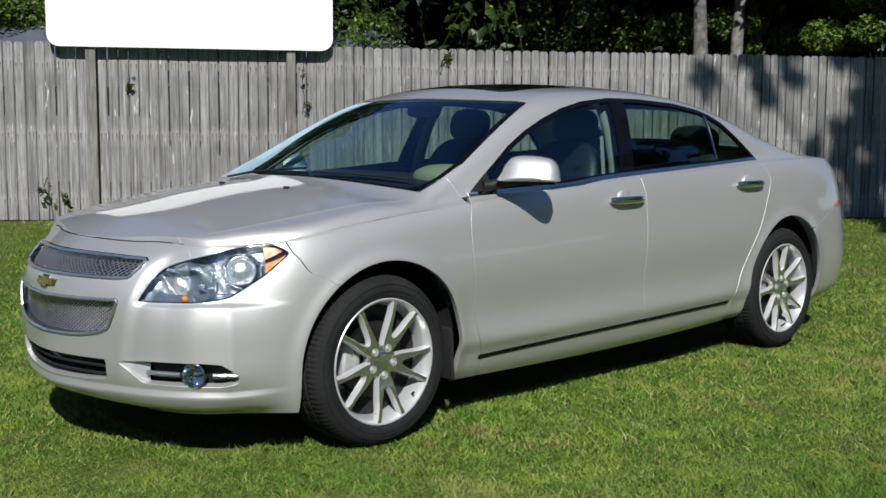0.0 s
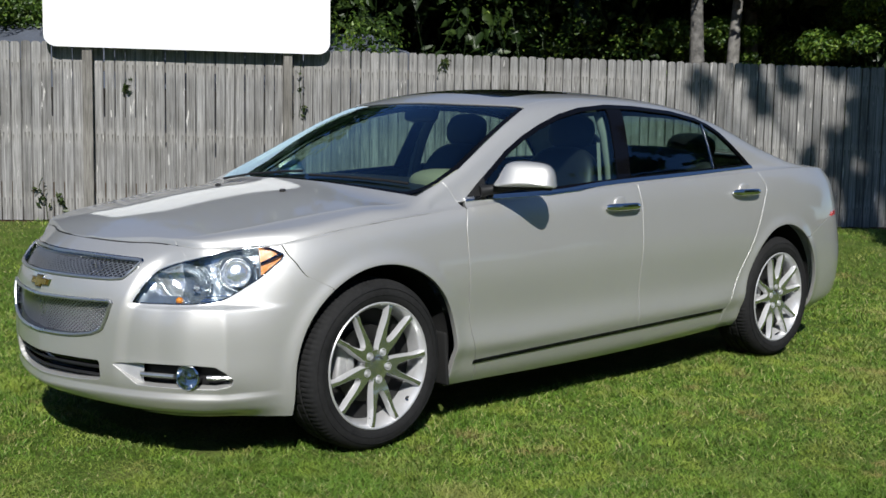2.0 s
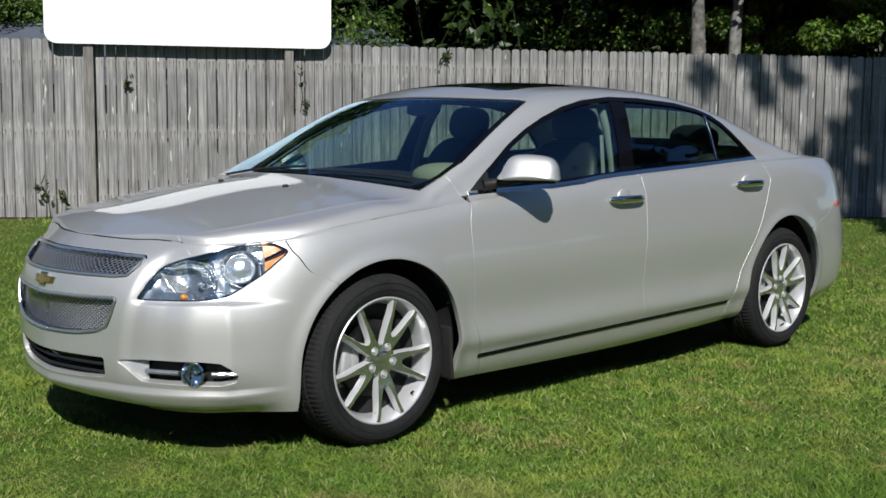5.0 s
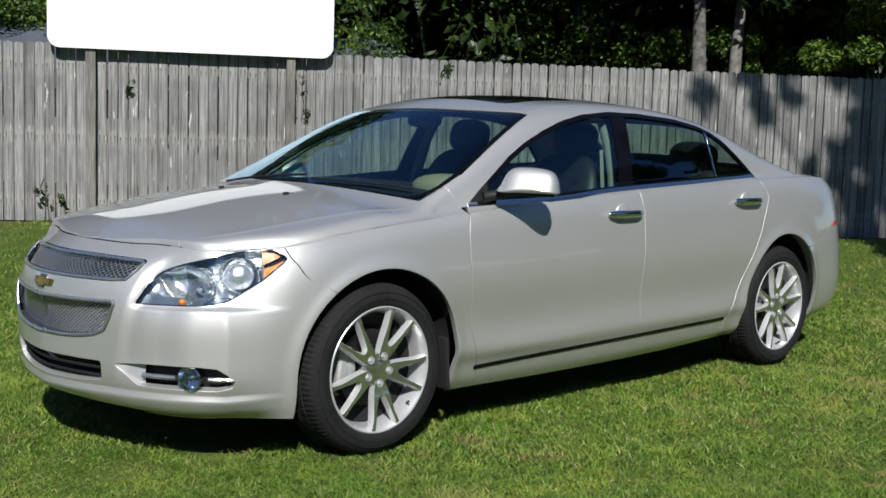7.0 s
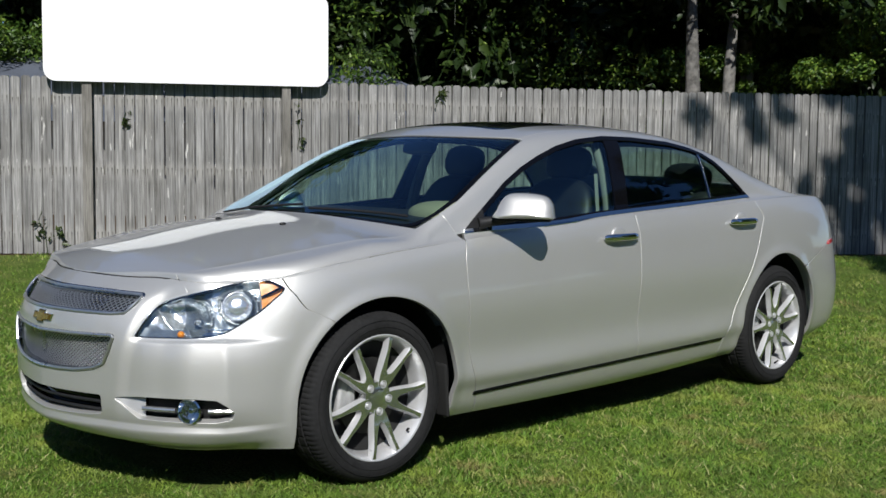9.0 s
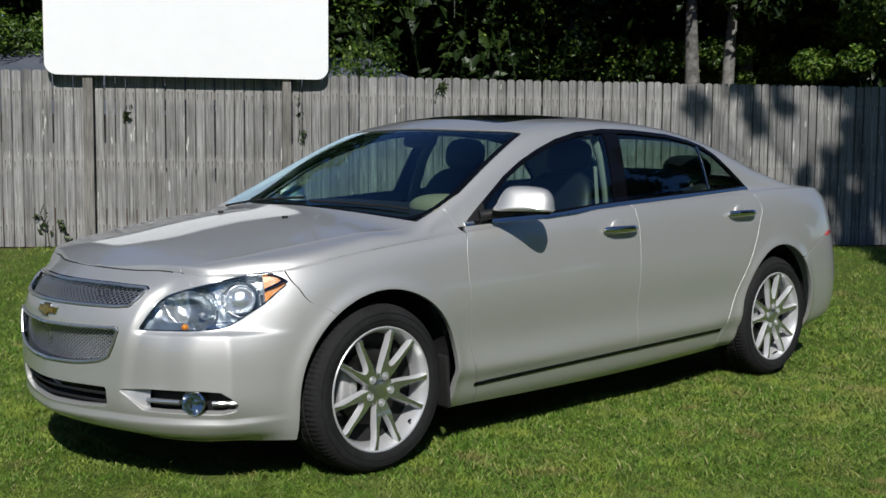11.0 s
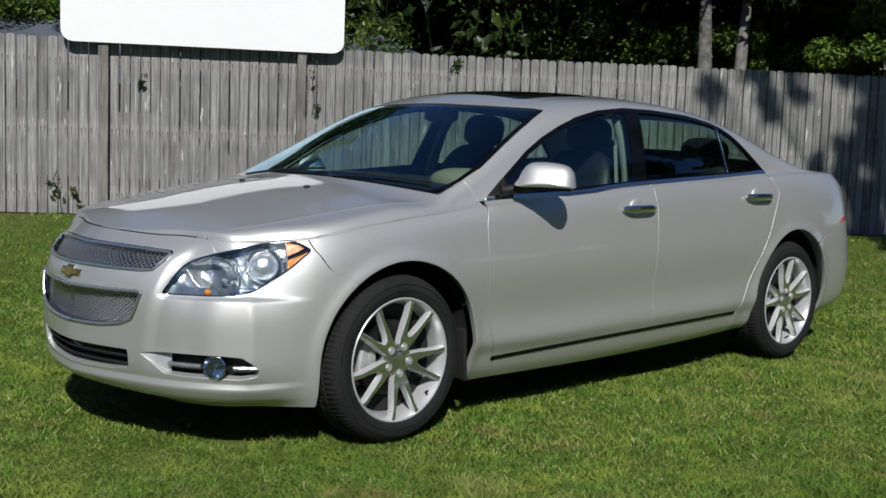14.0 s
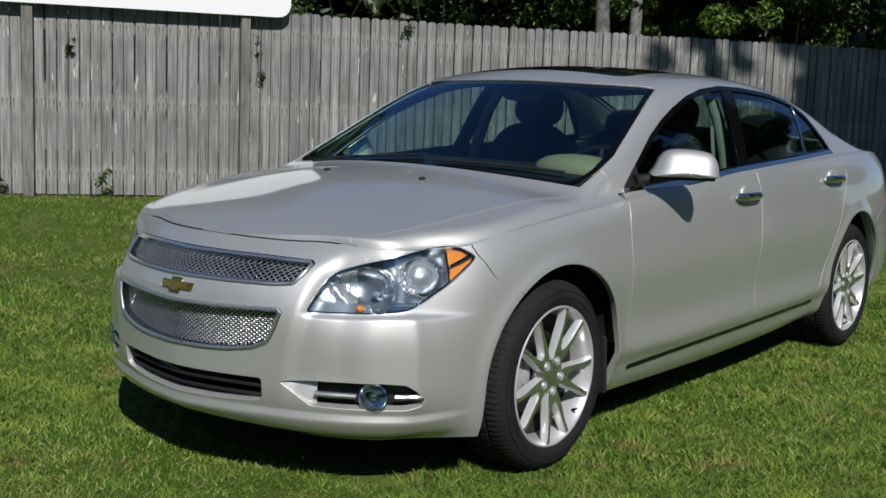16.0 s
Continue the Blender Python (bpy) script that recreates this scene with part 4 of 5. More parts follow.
def creased(s, outer):
    """Raises the hood's edge into a sharp ridge: a gentle swell inboard of it, a hollow outboard."""
    def lift(x, y):
        d = y - HOOD_Y(x)
        a = .0048 * ease(-2.10, -1.95, x) * (1 - ease(-1.27, -1.15, x))
        if not outer:
            return a * np.exp(np.minimum(d, 0) / .095)
        d = np.maximum(d, 0)
        return a * np.exp(-d / .012) + .45 * a * d / .055 * np.exp(1 - d / .055) * (1 - ease(.08, .15, d))
    x, y = s.v[:, 0], np.abs(s.v[:, 1])
    h, e = lift(x, y), 1e-4
    gx, gy = (lift(x + e, y) - h) / e, (lift(x, y + (e if outer else -e)) - h) / (e if outer else -e)
    up = np.clip(s.n[:, 2], .25, 1)
    n = s.n - np.stack([gx, np.sign(s.v[:, 1]) * gy, 0 * x], 1) * up[:, None]
    return Sheet(s.v + np.stack([0 * x, 0 * x, h], 1), n / np.linalg.norm(n, axis=1, keepdims=True), s.f)


# front bumper with its openings
nose = keep(low, pos(bumper_line, GAP), neg(lamp_of, .004))
for poly in (UPPER_GRILLE, LOWER_GRILLE, INTAKE, FOG):
    nose = keep(nose, neg(front_of(poly)))
# the top edge of the lower skin over the nose, where the hood begins
edge = lower_skin(us, np.array([1.0]))[:, 0]
EY, EZ = np.abs(edge[:, 1])[edge[:, 0] < -2.0], edge[:, 2][edge[:, 0] < -2.0]
nose = keep(nose, lambda s: np.where((np.abs(s.v[:, 1]) < .47) & (s.v[:, 0] < -2.05), s.v[:, 2] - np.interp(np.abs(s.v[:, 1]), EY, EZ) + .0026, -1.0))
nose = nose.plus(keep(UP, lambda s: s.v[:, 0] + 2.0885, neg(hood_side, GAP * .2), neg(lamp_of, .004)))
bumper = both(nose)
panel("front_bumper", bumper, depth=.03)
# dark tube laid along the hood seam in place of its shade
bm = bmesh.new()
rim_line = [(x + .002, y, z - .0022) for x, y, z in edge[::2] if y > -.53 and x < -2.0]
tube(bm, [(x, -y, z) for x, y, z in rim_line[:0:-1]] + rim_line, .0030, 6)
part("hood_seal", bm, LINER, car, "black rubber seal along the hood edge")
full = keep(low, lambda s: s.v[:, 0] + 1.75)
for name, poly, label in (("upper_grille", UPPER_GRILLE, "narrow upper grille of bright wire mesh"), ("lower_grille", LOWER_GRILLE, "deep lower grille of bright wire mesh"),
                          ("air_intake", INTAKE, "black slotted lower air intake")):
    hole = both(keep(full, pos(front_of(poly), -.002)))
    back = put(name, hole.pushed(-.062).plus(hole.rim(.062)), TRIM_BLACK, car, label)
    if name != "air_intake":
        ring = both(keep(full, pos(front_of(poly), -.006), neg(front_of(poly), -.006))).pushed(.001)
        put("chrome_surround", ring.plus(ring.rim(.022)), CHROME_SHADED, back, "chrome surround")

# how far forward the nose stands at a place across and up
tree = kdtree.KDTree(len(full.v))
for i, p in enumerate(full.v):
    tree.insert((0, abs(p[1]), p[2]), i)
tree.balance()


def nose_x(y, z):
    near = tree.find_n((0, abs(y), z), 3)
    return sum(full.v[i][0] for _, i, _ in near) / len(near)


def wire_mesh(poly, parent, pitch, wire):
    """Crossed wires that follow the nose, clipped to the opening."""
    bm = bmesh.new()
    y1, z0, z1 = poly[:, 0].max(), poly[:, 1].min(), poly[:, 1].max()
    slope = .72
    for sign in (1, -1):
        c = -y1 - .2
        while c < y1 + .2:
            zs = np.arange(z0, z1, pitch * .5)
            ys = c + sign * (zs - z0) / slope
            inside = outline(np.abs(ys), zs, poly) < .001
            run = []
            for y, z, ok in list(zip(ys, zs, inside)) + [(0, 0, False)]:
                if ok:
                    run.append((nose_x(y, z) + .026 + .0015 * sign, y, z))
                else:
                    if len(run) > 1:
                        tube(bm, run, wire, 4)
                    run = []
            c += pitch
    return part("wire_mesh", bm, GRILLE_METAL, parent, "bright diamond wire mesh", False)


for poly, name in ((UPPER_GRILLE, "upper_grille"), (LOWER_GRILLE, "lower_grille")):
    bm = bmesh.new()
    path = []
    for (y0, z0), (y1, z1) in zip(poly, np.roll(poly, -1, 0)):
        steps = max(1, int(math.hypot(y1 - y0, z1 - z0) / .02))
        path += [(nose_x(y0 + (y1 - y0) * k / steps, z0 + (z1 - z0) * k / steps) - .002, y0 + (y1 - y0) * k / steps, z0 + (z1 - z0) * k / steps) for k in range(steps)]
    tube(bm, path + path[:1], .0062, 8, 1.0, (1, 0, 0))
    part("chrome_bead", bm, GRILLE_METAL, bpy.data.objects[name], "polished chrome edge")


wire_mesh(UPPER_GRILLE, bpy.data.objects["upper_grille"], .0200, .0026)
wire_mesh(LOWER_GRILLE, bpy.data.objects["lower_grille"], .0185, .0025)
for z in (.322, .352):
    bm = bmesh.new()
    ys = np.linspace(-.325, .325, 40)
    tube(bm, [(nose_x(y, z) + .022, y, z + .004 * (abs(y) / .33)) for y in ys], .006, 8, 1.0)
    part("slat", bm, PLASTIC, bpy.data.objects["air_intake"])

# gold emblem, a plain bow-tie shape
bm = bmesh.new()
shape = [(-.068, -.011), (-.024, -.011), (-.020, -.021), (.026, -.021), (.022, -.011), (.068, -.011), (.060, .011), (.020, .011), (.016, .021), (-.030, .021), (-.026, .011), (-.076, .011)]
rows = []
for inset, out in ((0, -.004), (0, .006), (.82, .010)):
    k = inset or 1
    rows.append([bm.verts.new((nose_x(y * k, .640 + z * k) - out, y * k, .640 + z * k)) for y, z in shape])
for p, q in zip(rows, rows[1:]):
    for i in range(len(shape)):
        bm.faces.new((p[i], q[i], q[(i + 1) % len(shape)], p[(i + 1) % len(shape)]))
bm.faces.new(rows[-1][::-1])
emblem = part("emblem", bm, GOLD, car, "gold emblem in a thin chrome edge", False)
bm = bmesh.new()
rows = []
for k, out in ((1.10, -.004), (1.10, .004), (1.02, .0075)):
    rows.append([bm.verts.new((nose_x(y * k, .640 + z * k * 1.06) - out, y * k, .640 + z * k * 1.06)) for y, z in shape])
for p, q in zip(rows, rows[1:]):
    for i in range(len(shape)):
        bm.faces.new((p[i], q[i], q[(i + 1) % len(shape)], p[(i + 1) % len(shape)]))
part("emblem_edge", bm, CHROME, emblem, "chrome edge", False)

# fog lamp recesses
for flip in (1, -1):
    side = (lambda s: s) if flip == 1 else (lambda s: s.mirror())
    hole = side(keep(full, pos(front_of(FOG), -.001)))
    wing = keep(hole, lambda s: np.abs(s.v[:, 1]) - .497)
    dark = keep(hole, lambda s: .493 - np.abs(s.v[:, 1]))
    fog = put("fog_lamp_recess", dark.pushed(-.05).plus(hole.rim(.05)), PLASTIC, car, "black fog lamp recess in the bumper")
    t = np.clip((np.abs(wing.v[:, 1]) - .39) / .105, 0, 1)[:, None]
    put("scoop", Sheet(wing.v - wing.n * .030 * t, wing.n + np.array([0, 0, .3]), wing.f), PAINT, fog, "painted scoop")
    for y0, y1 in ((.488, .600), (.690, .744)):
        bm = bmesh.new()
        tube(bm, [(nose_x(y, .350) + .018, -flip * y, .350) for y in np.linspace(y0, y1, 9)], .0085, 8, 1.0)
        part("bar", bm, GRILLE_METAL, fog, "satin silver bar")
    m = Matrix.Translation((nose_x(.645, .350) + .012, -flip * .645, .350)) @ Matrix.Rotation(radians(flip * 32), 4, "Z")
    m = m @ Matrix.Scale(1.16, 4)
    bm = bmesh.new()
    lathe(bm, [(.030, .035), (.037, .01), (.0395, -.004), (.036, -.008), (.033, -.004), (.026, .012), (.012, .026), (.001, .028)], 28)
    bmesh.ops.transform(bm, matrix=m @ Matrix.Rotation(radians(-90), 4, "Z"), verts=bm.verts)
    part("reflector", bm, CHROME, fog, "round chrome reflector")
    bm = bmesh.new()
    lathe(bm, [(.036, -.004), (.031, -.012), (.020, -.017), (.001, -.019)], 28)
    bmesh.ops.transform(bm, matrix=m @ Matrix.Rotation(radians(-90), 4, "Z"), verts=bm.verts)
    part("lens", bm, LENS, fog, "clear domed lens").visible_shadow = False
    bm = bmesh.new()
    rounded_solid(bm, (.008, .012, .012), 2, m @ Matrix.Translation((.012, 0, 0)), 12, 8)
    part("bulb", bm, CHROME, fog)

# headlamps
lamp_low, lamp_up = keep(low, pos(lamp_of, .002)), keep(UP, pos(lamp_of, .002))
lamp = lamp_low.plus(lamp_up)
for flip in (1, -1):
    s = lamp if flip == 1 else lamp.mirror()
    t = lambda q: q if flip == 1 else q.mirror()
    head = put("headlamp", s.rim(.060), LAMP_CHROME, car, "clear headlamp with chrome reflectors and an amber corner")
    amber = keep(s, lambda q: -1.895 + .10 * (q.v[:, 2] - .70) - q.v[:, 0])
    bowl = keep(s, lambda q: q.v[:, 0] + 1.893 - .10 * (q.v[:, 2] - .70))
    ripple = .010 * np.sin(amber.v[:, 2] * 60)[:, None]
    put("amber_reflector", Sheet(amber.v - amber.n * (.012 + np.abs(ripple)), amber.n, amber.f), AMBER, head, "ribbed amber corner reflector")
    x, z = bowl.v[:, 0], bowl.v[:, 2]
    depth = np.full(len(x), .045)
    for cx, cz, r in ((-2.105, .675, .062), (-1.962, .715, .060)):
        d = np.hypot((x - cx) * 1.25, z - cz) / r
        depth = np.where(d < 1, .045 + .045 * np.sqrt(np.clip(1 - d * d, 0, 1)), np.where(d < 1.12, .030, depth))
    depth += .0016 * np.sin(x * 150) * np.sin(z * 60)
    inner = Sheet(bowl.v - bowl.n * depth[:, None], bowl.n, bowl.f)
    e1, e2 = inner.v[inner.f[:, 1]] - inner.v[inner.f[:, 0]], inner.v[inner.f[:, 2]] - inner.v[inner.f[:, 0]]
    fn = np.cross(e1, e2)
    vn = np.zeros_like(inner.v)
    for k in range(3):
        np.add.at(vn, inner.f[:, k], fn)
    inner.n = vn / (np.linalg.norm(vn, axis=1, keepdims=True) + 1e-15)
    ring_d = lambda q: np.minimum(np.hypot((q.v[:, 0] + 2.105) * 1.25, q.v[:, 2] - .675) / .062, np.hypot((q.v[:, 0] + 1.962) * 1.25, q.v[:, 2] - .715) / .060) - 1.10
    put("reflector_bowl", inner.cut(ring_d(inner)), LAMP_CHROME, head, "faceted chrome reflector bowls")
    put("lamp_housing", inner.cut(-ring_d(inner)), LAMP_DARK, head, "smoked grey housing between the bowls")
    for cx, cz, r, proud in ((-2.098, .672, .013, .052), (-1.962, .715, .049, .026)):
        i = np.argmin((s.v[:, 0] - cx) ** 2 + (s.v[:, 2] - cz) ** 2)
        p, nn = Vector(s.v[i]), Vector(s.n[i])
        m = Matrix.Translation(p - nn * (.018 + proud)) @ nn.to_track_quat("Y", "Z").to_matrix().to_4x4()
        bm = bmesh.new()
        lathe(bm, [(r * 1.12, -.03), (r * 1.14, .004), (r * 1.05, .012), (r * .96, .004), (r * .93, -.01)], 32)
        bmesh.ops.transform(bm, matrix=m, verts=bm.verts)
        part("projector_ring", bm, CHROME, head, "chrome ring")
        bm = bmesh.new()
        lathe(bm, [(r * .95, -.004), (r * .8, .008), (r * .5, .016), (.001, .019)], 32)
        bmesh.ops.transform(bm, matrix=m, verts=bm.verts)
        part("projector_lens", bm, LAMP_CHROME, head, "bright projector lens")
    bm = bmesh.new()
    for k in range(4):
        zz = .608 + .009 * k
        pts = []
        for xx in np.linspace(-2.09 + .006 * k, -2.02 + .008 * k, 8):
            i = np.argmin((s.v[:, 0] - xx) ** 2 + (s.v[:, 2] - zz) ** 2)
            pts.append(s.v[i] - s.n[i] * .028)
        tube(bm, pts, .003, 6)
    part("light_bar", bm, CHROME, head, "ribbed chrome bars under the bowls")
    band = keep(amber, lambda q: q.v[:, 2] - .757 - .5 * (q.v[:, 0] + 1.87), lambda q: .748 + .5 * (q.v[:, 0] + 1.87) - q.v[:, 2])
    put("lens_bar", band.pushed(-.006), TRIM_BLACK, head, "dark bar across the amber corner")
    band = keep(s, lambda q: -lamp_of(q) - .0065)
    put("bezel", band.pushed(-.006), TRIM_BLACK, head, "black bezel round the lamp")
    band = keep(s, lambda q: q.v[:, 2] - .634, lambda q: q.v[:, 0] + 2.118)
    q = band.pushed(-.030)
    put("marker_bowl", q.plus(q.rim(.01)), LAMP_DARK, head, "small side marker bowl")
    i = np.argmin((s.v[:, 0] + 2.135) ** 2 + (s.v[:, 2] - .617) ** 2)
    bm = bmesh.new()
    rounded_solid(bm, (.013, .013, .012), 2, Matrix.Translation(Vector(s.v[i] - s.n[i] * .026)), 14, 8)
    part("marker_bulb", bm, AMBER, head, "amber bulb")
    put("cover_lens", s, LENS, head, "clear outer lens").visible_shadow = False
    # bright ring added for the reflection along the lamp's edge
    ring = t(keep(low.plus(UP), pos(lamp_of, -.004), neg(lamp_of, -.0005)))
    put("seal", ring.pushed(-.0005), RIM_METAL, head, "thin bright edge round the lens")

# flanks
fender_low = keep(low, neg(bumper_line, GAP), pos(door_line, GAP), neg(lamp_of, .004))
fender_up = keep(UP, lambda s: s.v[:, 0] + .985 + .55 * (s.v[:, 2] - .95), neg(crease), neg(lamp_of, .004), neg(screen, .003), lambda s: -s.v[:, 0] - 2.0868)
fender_up = keep(fender_up, lambda s: np.where(s.v[:, 2] < .96, line(s, DOOR_X) + GAP, -1.0))
fender_up = creased(fender_up, True)
hood_low = keep(fender_low, lambda s: s.v[:, 0] + 1.842).plus(keep(fender_up, lambda s: -hood_line(s) + GAP * .35))
fender_low = keep(fender_low, lambda s: -1.842 - s.v[:, 0])
fender_up = keep(fender_up, lambda s: hood_line(s) + GAP * .35)
for q in (fender_low.plus(fender_up), fender_low.plus(fender_up).mirror()):
    put("fender", q.plus(q.rim(.02)), PAINT, car)
above_sill = (lambda s: -sill_line(s) + GAP)
doors = {}
for name, a, b, label in (("front_door", door_line, split_line, "closed front door with a chrome handle"), ("rear_door", split_line, door_r_line, "closed rear door with a chrome handle")):
    q = keep(low, neg(a, GAP), pos(b, GAP), above_sill)
    w = keep(UP, neg(a, GAP), pos(b, GAP), pos(belt_line, .001), lambda s: -s.v[:, 1] * -1 + .6)
    q = q.plus(w)
    doors[name] = both_sides(name, q, label)
rocker = keep(low, lambda s: -s.v[:, 0] - 1.10, lambda s: s.v[:, 0] - 1.12, pos(sill_line, GAP), lambda s: -s.v[:, 2] + .10)
rocker = keep(rocker, lambda s: np.where(s.v[:, 0] < -.8, -line(s, DOOR_X) + GAP, -1), lambda s: np.where(s.v[:, 0] > .7, line(s, DOOR_R_X) + GAP, -1))
both_sides("sill_panel", rocker, "painted sill panel under the doors")
strip = keep(low, lambda s: -s.v[:, 0] - .915, lambda s: s.v[:, 0] - .885, lambda s: sill_line(s) - .001, lambda s: -sill_line(s) - .0115)
both_sides("sill_trim", strip.pushed(.004), "dark chrome trim strip along the sill", .012, TRIM_BLACK)
quarter_low = keep(low, neg(door_r_line, GAP))
tail_line = lambda s: np.minimum(s.v[:, 2] - (.655 + .36 * np.clip(s.v[:, 0] - 1.72, 0, .3)), 1)
rear_low = keep(quarter_low, lambda s: tail_line(s) + GAP, lambda s: 1.5 - s.v[:, 0])
panel("rear_bumper", both(rear_low), label="painted rear bumper")
wing = keep(quarter_low, lambda s: np.where(s.v[:, 0] > 1.5, -tail_line(s) + GAP, -1.0))
side_up = keep(UP, lambda s: -s.v[:, 0] - .985 - .55 * (s.v[:, 2] - .95) + GAP, neg(windows), neg(screen, .003), neg(rear_screen, .003), neg(roof_line, .002))
side_up = keep(side_up, lambda s: np.where(s.v[:, 0] < 1.30, -belt_line(s) - .0005 - np.where(s.v[:, 0] > 1.18, .04 * (s.v[:, 0] - 1.18) / .12, 0), -1.0), lambda s: s.v[:, 0] - 1.95)
q = wing.plus(side_up)
for s in (q, q.mirror()):
    put("body_side", s.plus(s.rim(.02)), PAINT, car, "painted pillars, roof rail and rear wing")
deck = keep(UP, lambda s: 1.953 - s.v[:, 0])
panel("boot_lid", both(deck), label="painted boot lid")
mid = keep(UP, pos(roof_line, .002), lambda s: -s.v[:, 0] - .985, lambda s: s.v[:, 0] - 1.95, neg(screen, .003), neg(rear_screen, .003))
roof = both(keep(mid, neg(sunroof, .003)))
panel("roof", roof, label="painted roof with a sunroof opening")
pane = both(keep(mid, pos(sunroof, .002)))
put("sunroof", pane.plus(pane.rim(.012)), TRIM_BLACK, car, "black glass sunroof panel")
bonnet = keep(UP, lambda s: hood_side(s) + GAP * np.where(s.v[:, 0] < -2.085, .2, .5 * np.clip((-1.55 - s.v[:, 0]) / .4, 0, 1)), pos(hood_back), lambda s: s.v[:, 0] + 1.12)
bonnet = both(creased(bonnet, False).plus(hood_low))
panel("hood", bonnet, label="painted hood, slightly domed")

# glazing
ws = keep(UP, pos(screen, .002))
ws = both(ws)
put("windscreen", keep(ws, lambda s: screen(s) + .021).pushed(-.004), GLASS, car, "clear tinted windscreen")
frit = keep(ws, lambda s: -screen(s) - .023)
put("windscreen_edge", frit.pushed(-.005), TRIM_BLACK, car, "black printed band round the windscreen")
rs = both(keep(UP, pos(rear_screen, .002)))
put("rear_window", keep(rs, lambda s: rear_screen(s) + .03).pushed(-.004), GLASS, car, "tinted rear window")
put("rear_window_edge", keep(rs, lambda s: -rear_screen(s) - .028).pushed(-.005), TRIM_BLACK, car)
glaze = keep(UP, pos(windows, .0005), lambda s: s.v[:, 1] + .3)
pillar_front = lambda s: s.v[:, 0] - (.055 + .24 * (s.v[:, 2] - .985))
pillar_rear = lambda s: s.v[:, 0] - (.150 + .28 * (s.v[:, 2] - .995))
rear_bar = lambda s: s.v[:, 0] - (.872 + .06 * (s.v[:, 2] - 1.03))
for flip in (1, -1):
    side = (lambda q: q) if flip == 1 else (lambda q: q.mirror())
    n = 0 if flip == 1 else 1
    frame_ring = keep(glaze, lambda s: -windows(s) - .0185)
    pillar = keep(glaze, pos(windows, .0175), neg(pillar_front), pos(pillar_rear))
    quarter_bar = keep(glaze, pos(windows, .0175), lambda s: -rear_bar(s) - .005, lambda s: rear_bar(s) - .005)
    q = side(frame_ring).pushed(.002)
    put("window_surround", q.plus(q.rim(.014)), TRIM_BLACK, car, "gloss black surround of the side windows")
    q = side(pillar).pushed(-.001)
    put("door_pillar", q.plus(q.rim(.02)), TRIM_BLACK, car, "gloss black pillar between the doors")
    q = side(quarter_bar).pushed(.001)
    put("window_bar", q.plus(q.rim(.01)), CHROME_SHADED, car, "thin bright window divider")
    for name, tests, parent in (("door_glass", (pillar_front,), "front_door"), ("door_glass", (neg(pillar_rear), lambda s: rear_bar(s) + .007), "rear_door"),
                                ("quarter_glass", (lambda s: -rear_bar(s) + .007,), None)):
        q = side(keep(glaze, pos(windows, .016), *tests)).pushed(-.006)
        put(name, q, GLASS, doors[parent][n] if parent else car, "tinted side glass")
    belt = keep(UP, lambda s: -s.v[:, 0] - .93, lambda s: s.v[:, 0] - 1.225, lambda s: belt_line(s) - .010, lambda s: -belt_line(s) - .006, lambda s: s.v[:, 1] + .5)
    q = side(belt).pushed(.006)
    put("belt_moulding", q.plus(q.rim(.012)), CHROME, car, "bright moulding under the side windows")
    # handles
    for x0, x1, z, parent in ((-.125, .118, .886, "front_door"), (.918, 1.165, .924, "rear_door")):
        bm = bmesh.new()
        y = lambda x: .868 if x < .5 else .857
        tube(bm, [(x, -flip * (y(x) + .026 - .020 * (2 * (x - x0) / (x1 - x0) - 1) ** 4), z) for x in np.linspace(x0, x1, 17)], [.007] + [.0125] * 2 + [.0145] * 11 + [.0125] * 2 + [.007], 12, 1.2)
        part("door_handle", bm, CHROME, doors[parent][n], "chrome pull handle")
        bm = bmesh.new()
        rounded_solid(bm, (.050, .011, .040), 2.2, Matrix.Translation(((x0 + x1) / 2 - .005, -flip * (y(x0) - .0075), z + .006)), 24, 14)
        part("handle_cup", bm, PAINT, doors[parent][n])
    # side marker
    s = keep(low, lambda q: 2.040 - q.v[:, 0], lambda q: q.v[:, 0] - 2.135, lambda q: .752 + .10 * (q.v[:, 0] - 2.015) - q.v[:, 2], lambda q: q.v[:, 2] - .776 - .06 * (q.v[:, 0] - 2.015))
    q = side(s).pushed(.003)
    put("side_marker", q.plus(q.rim(.01)), RED, car, "small red side marker")

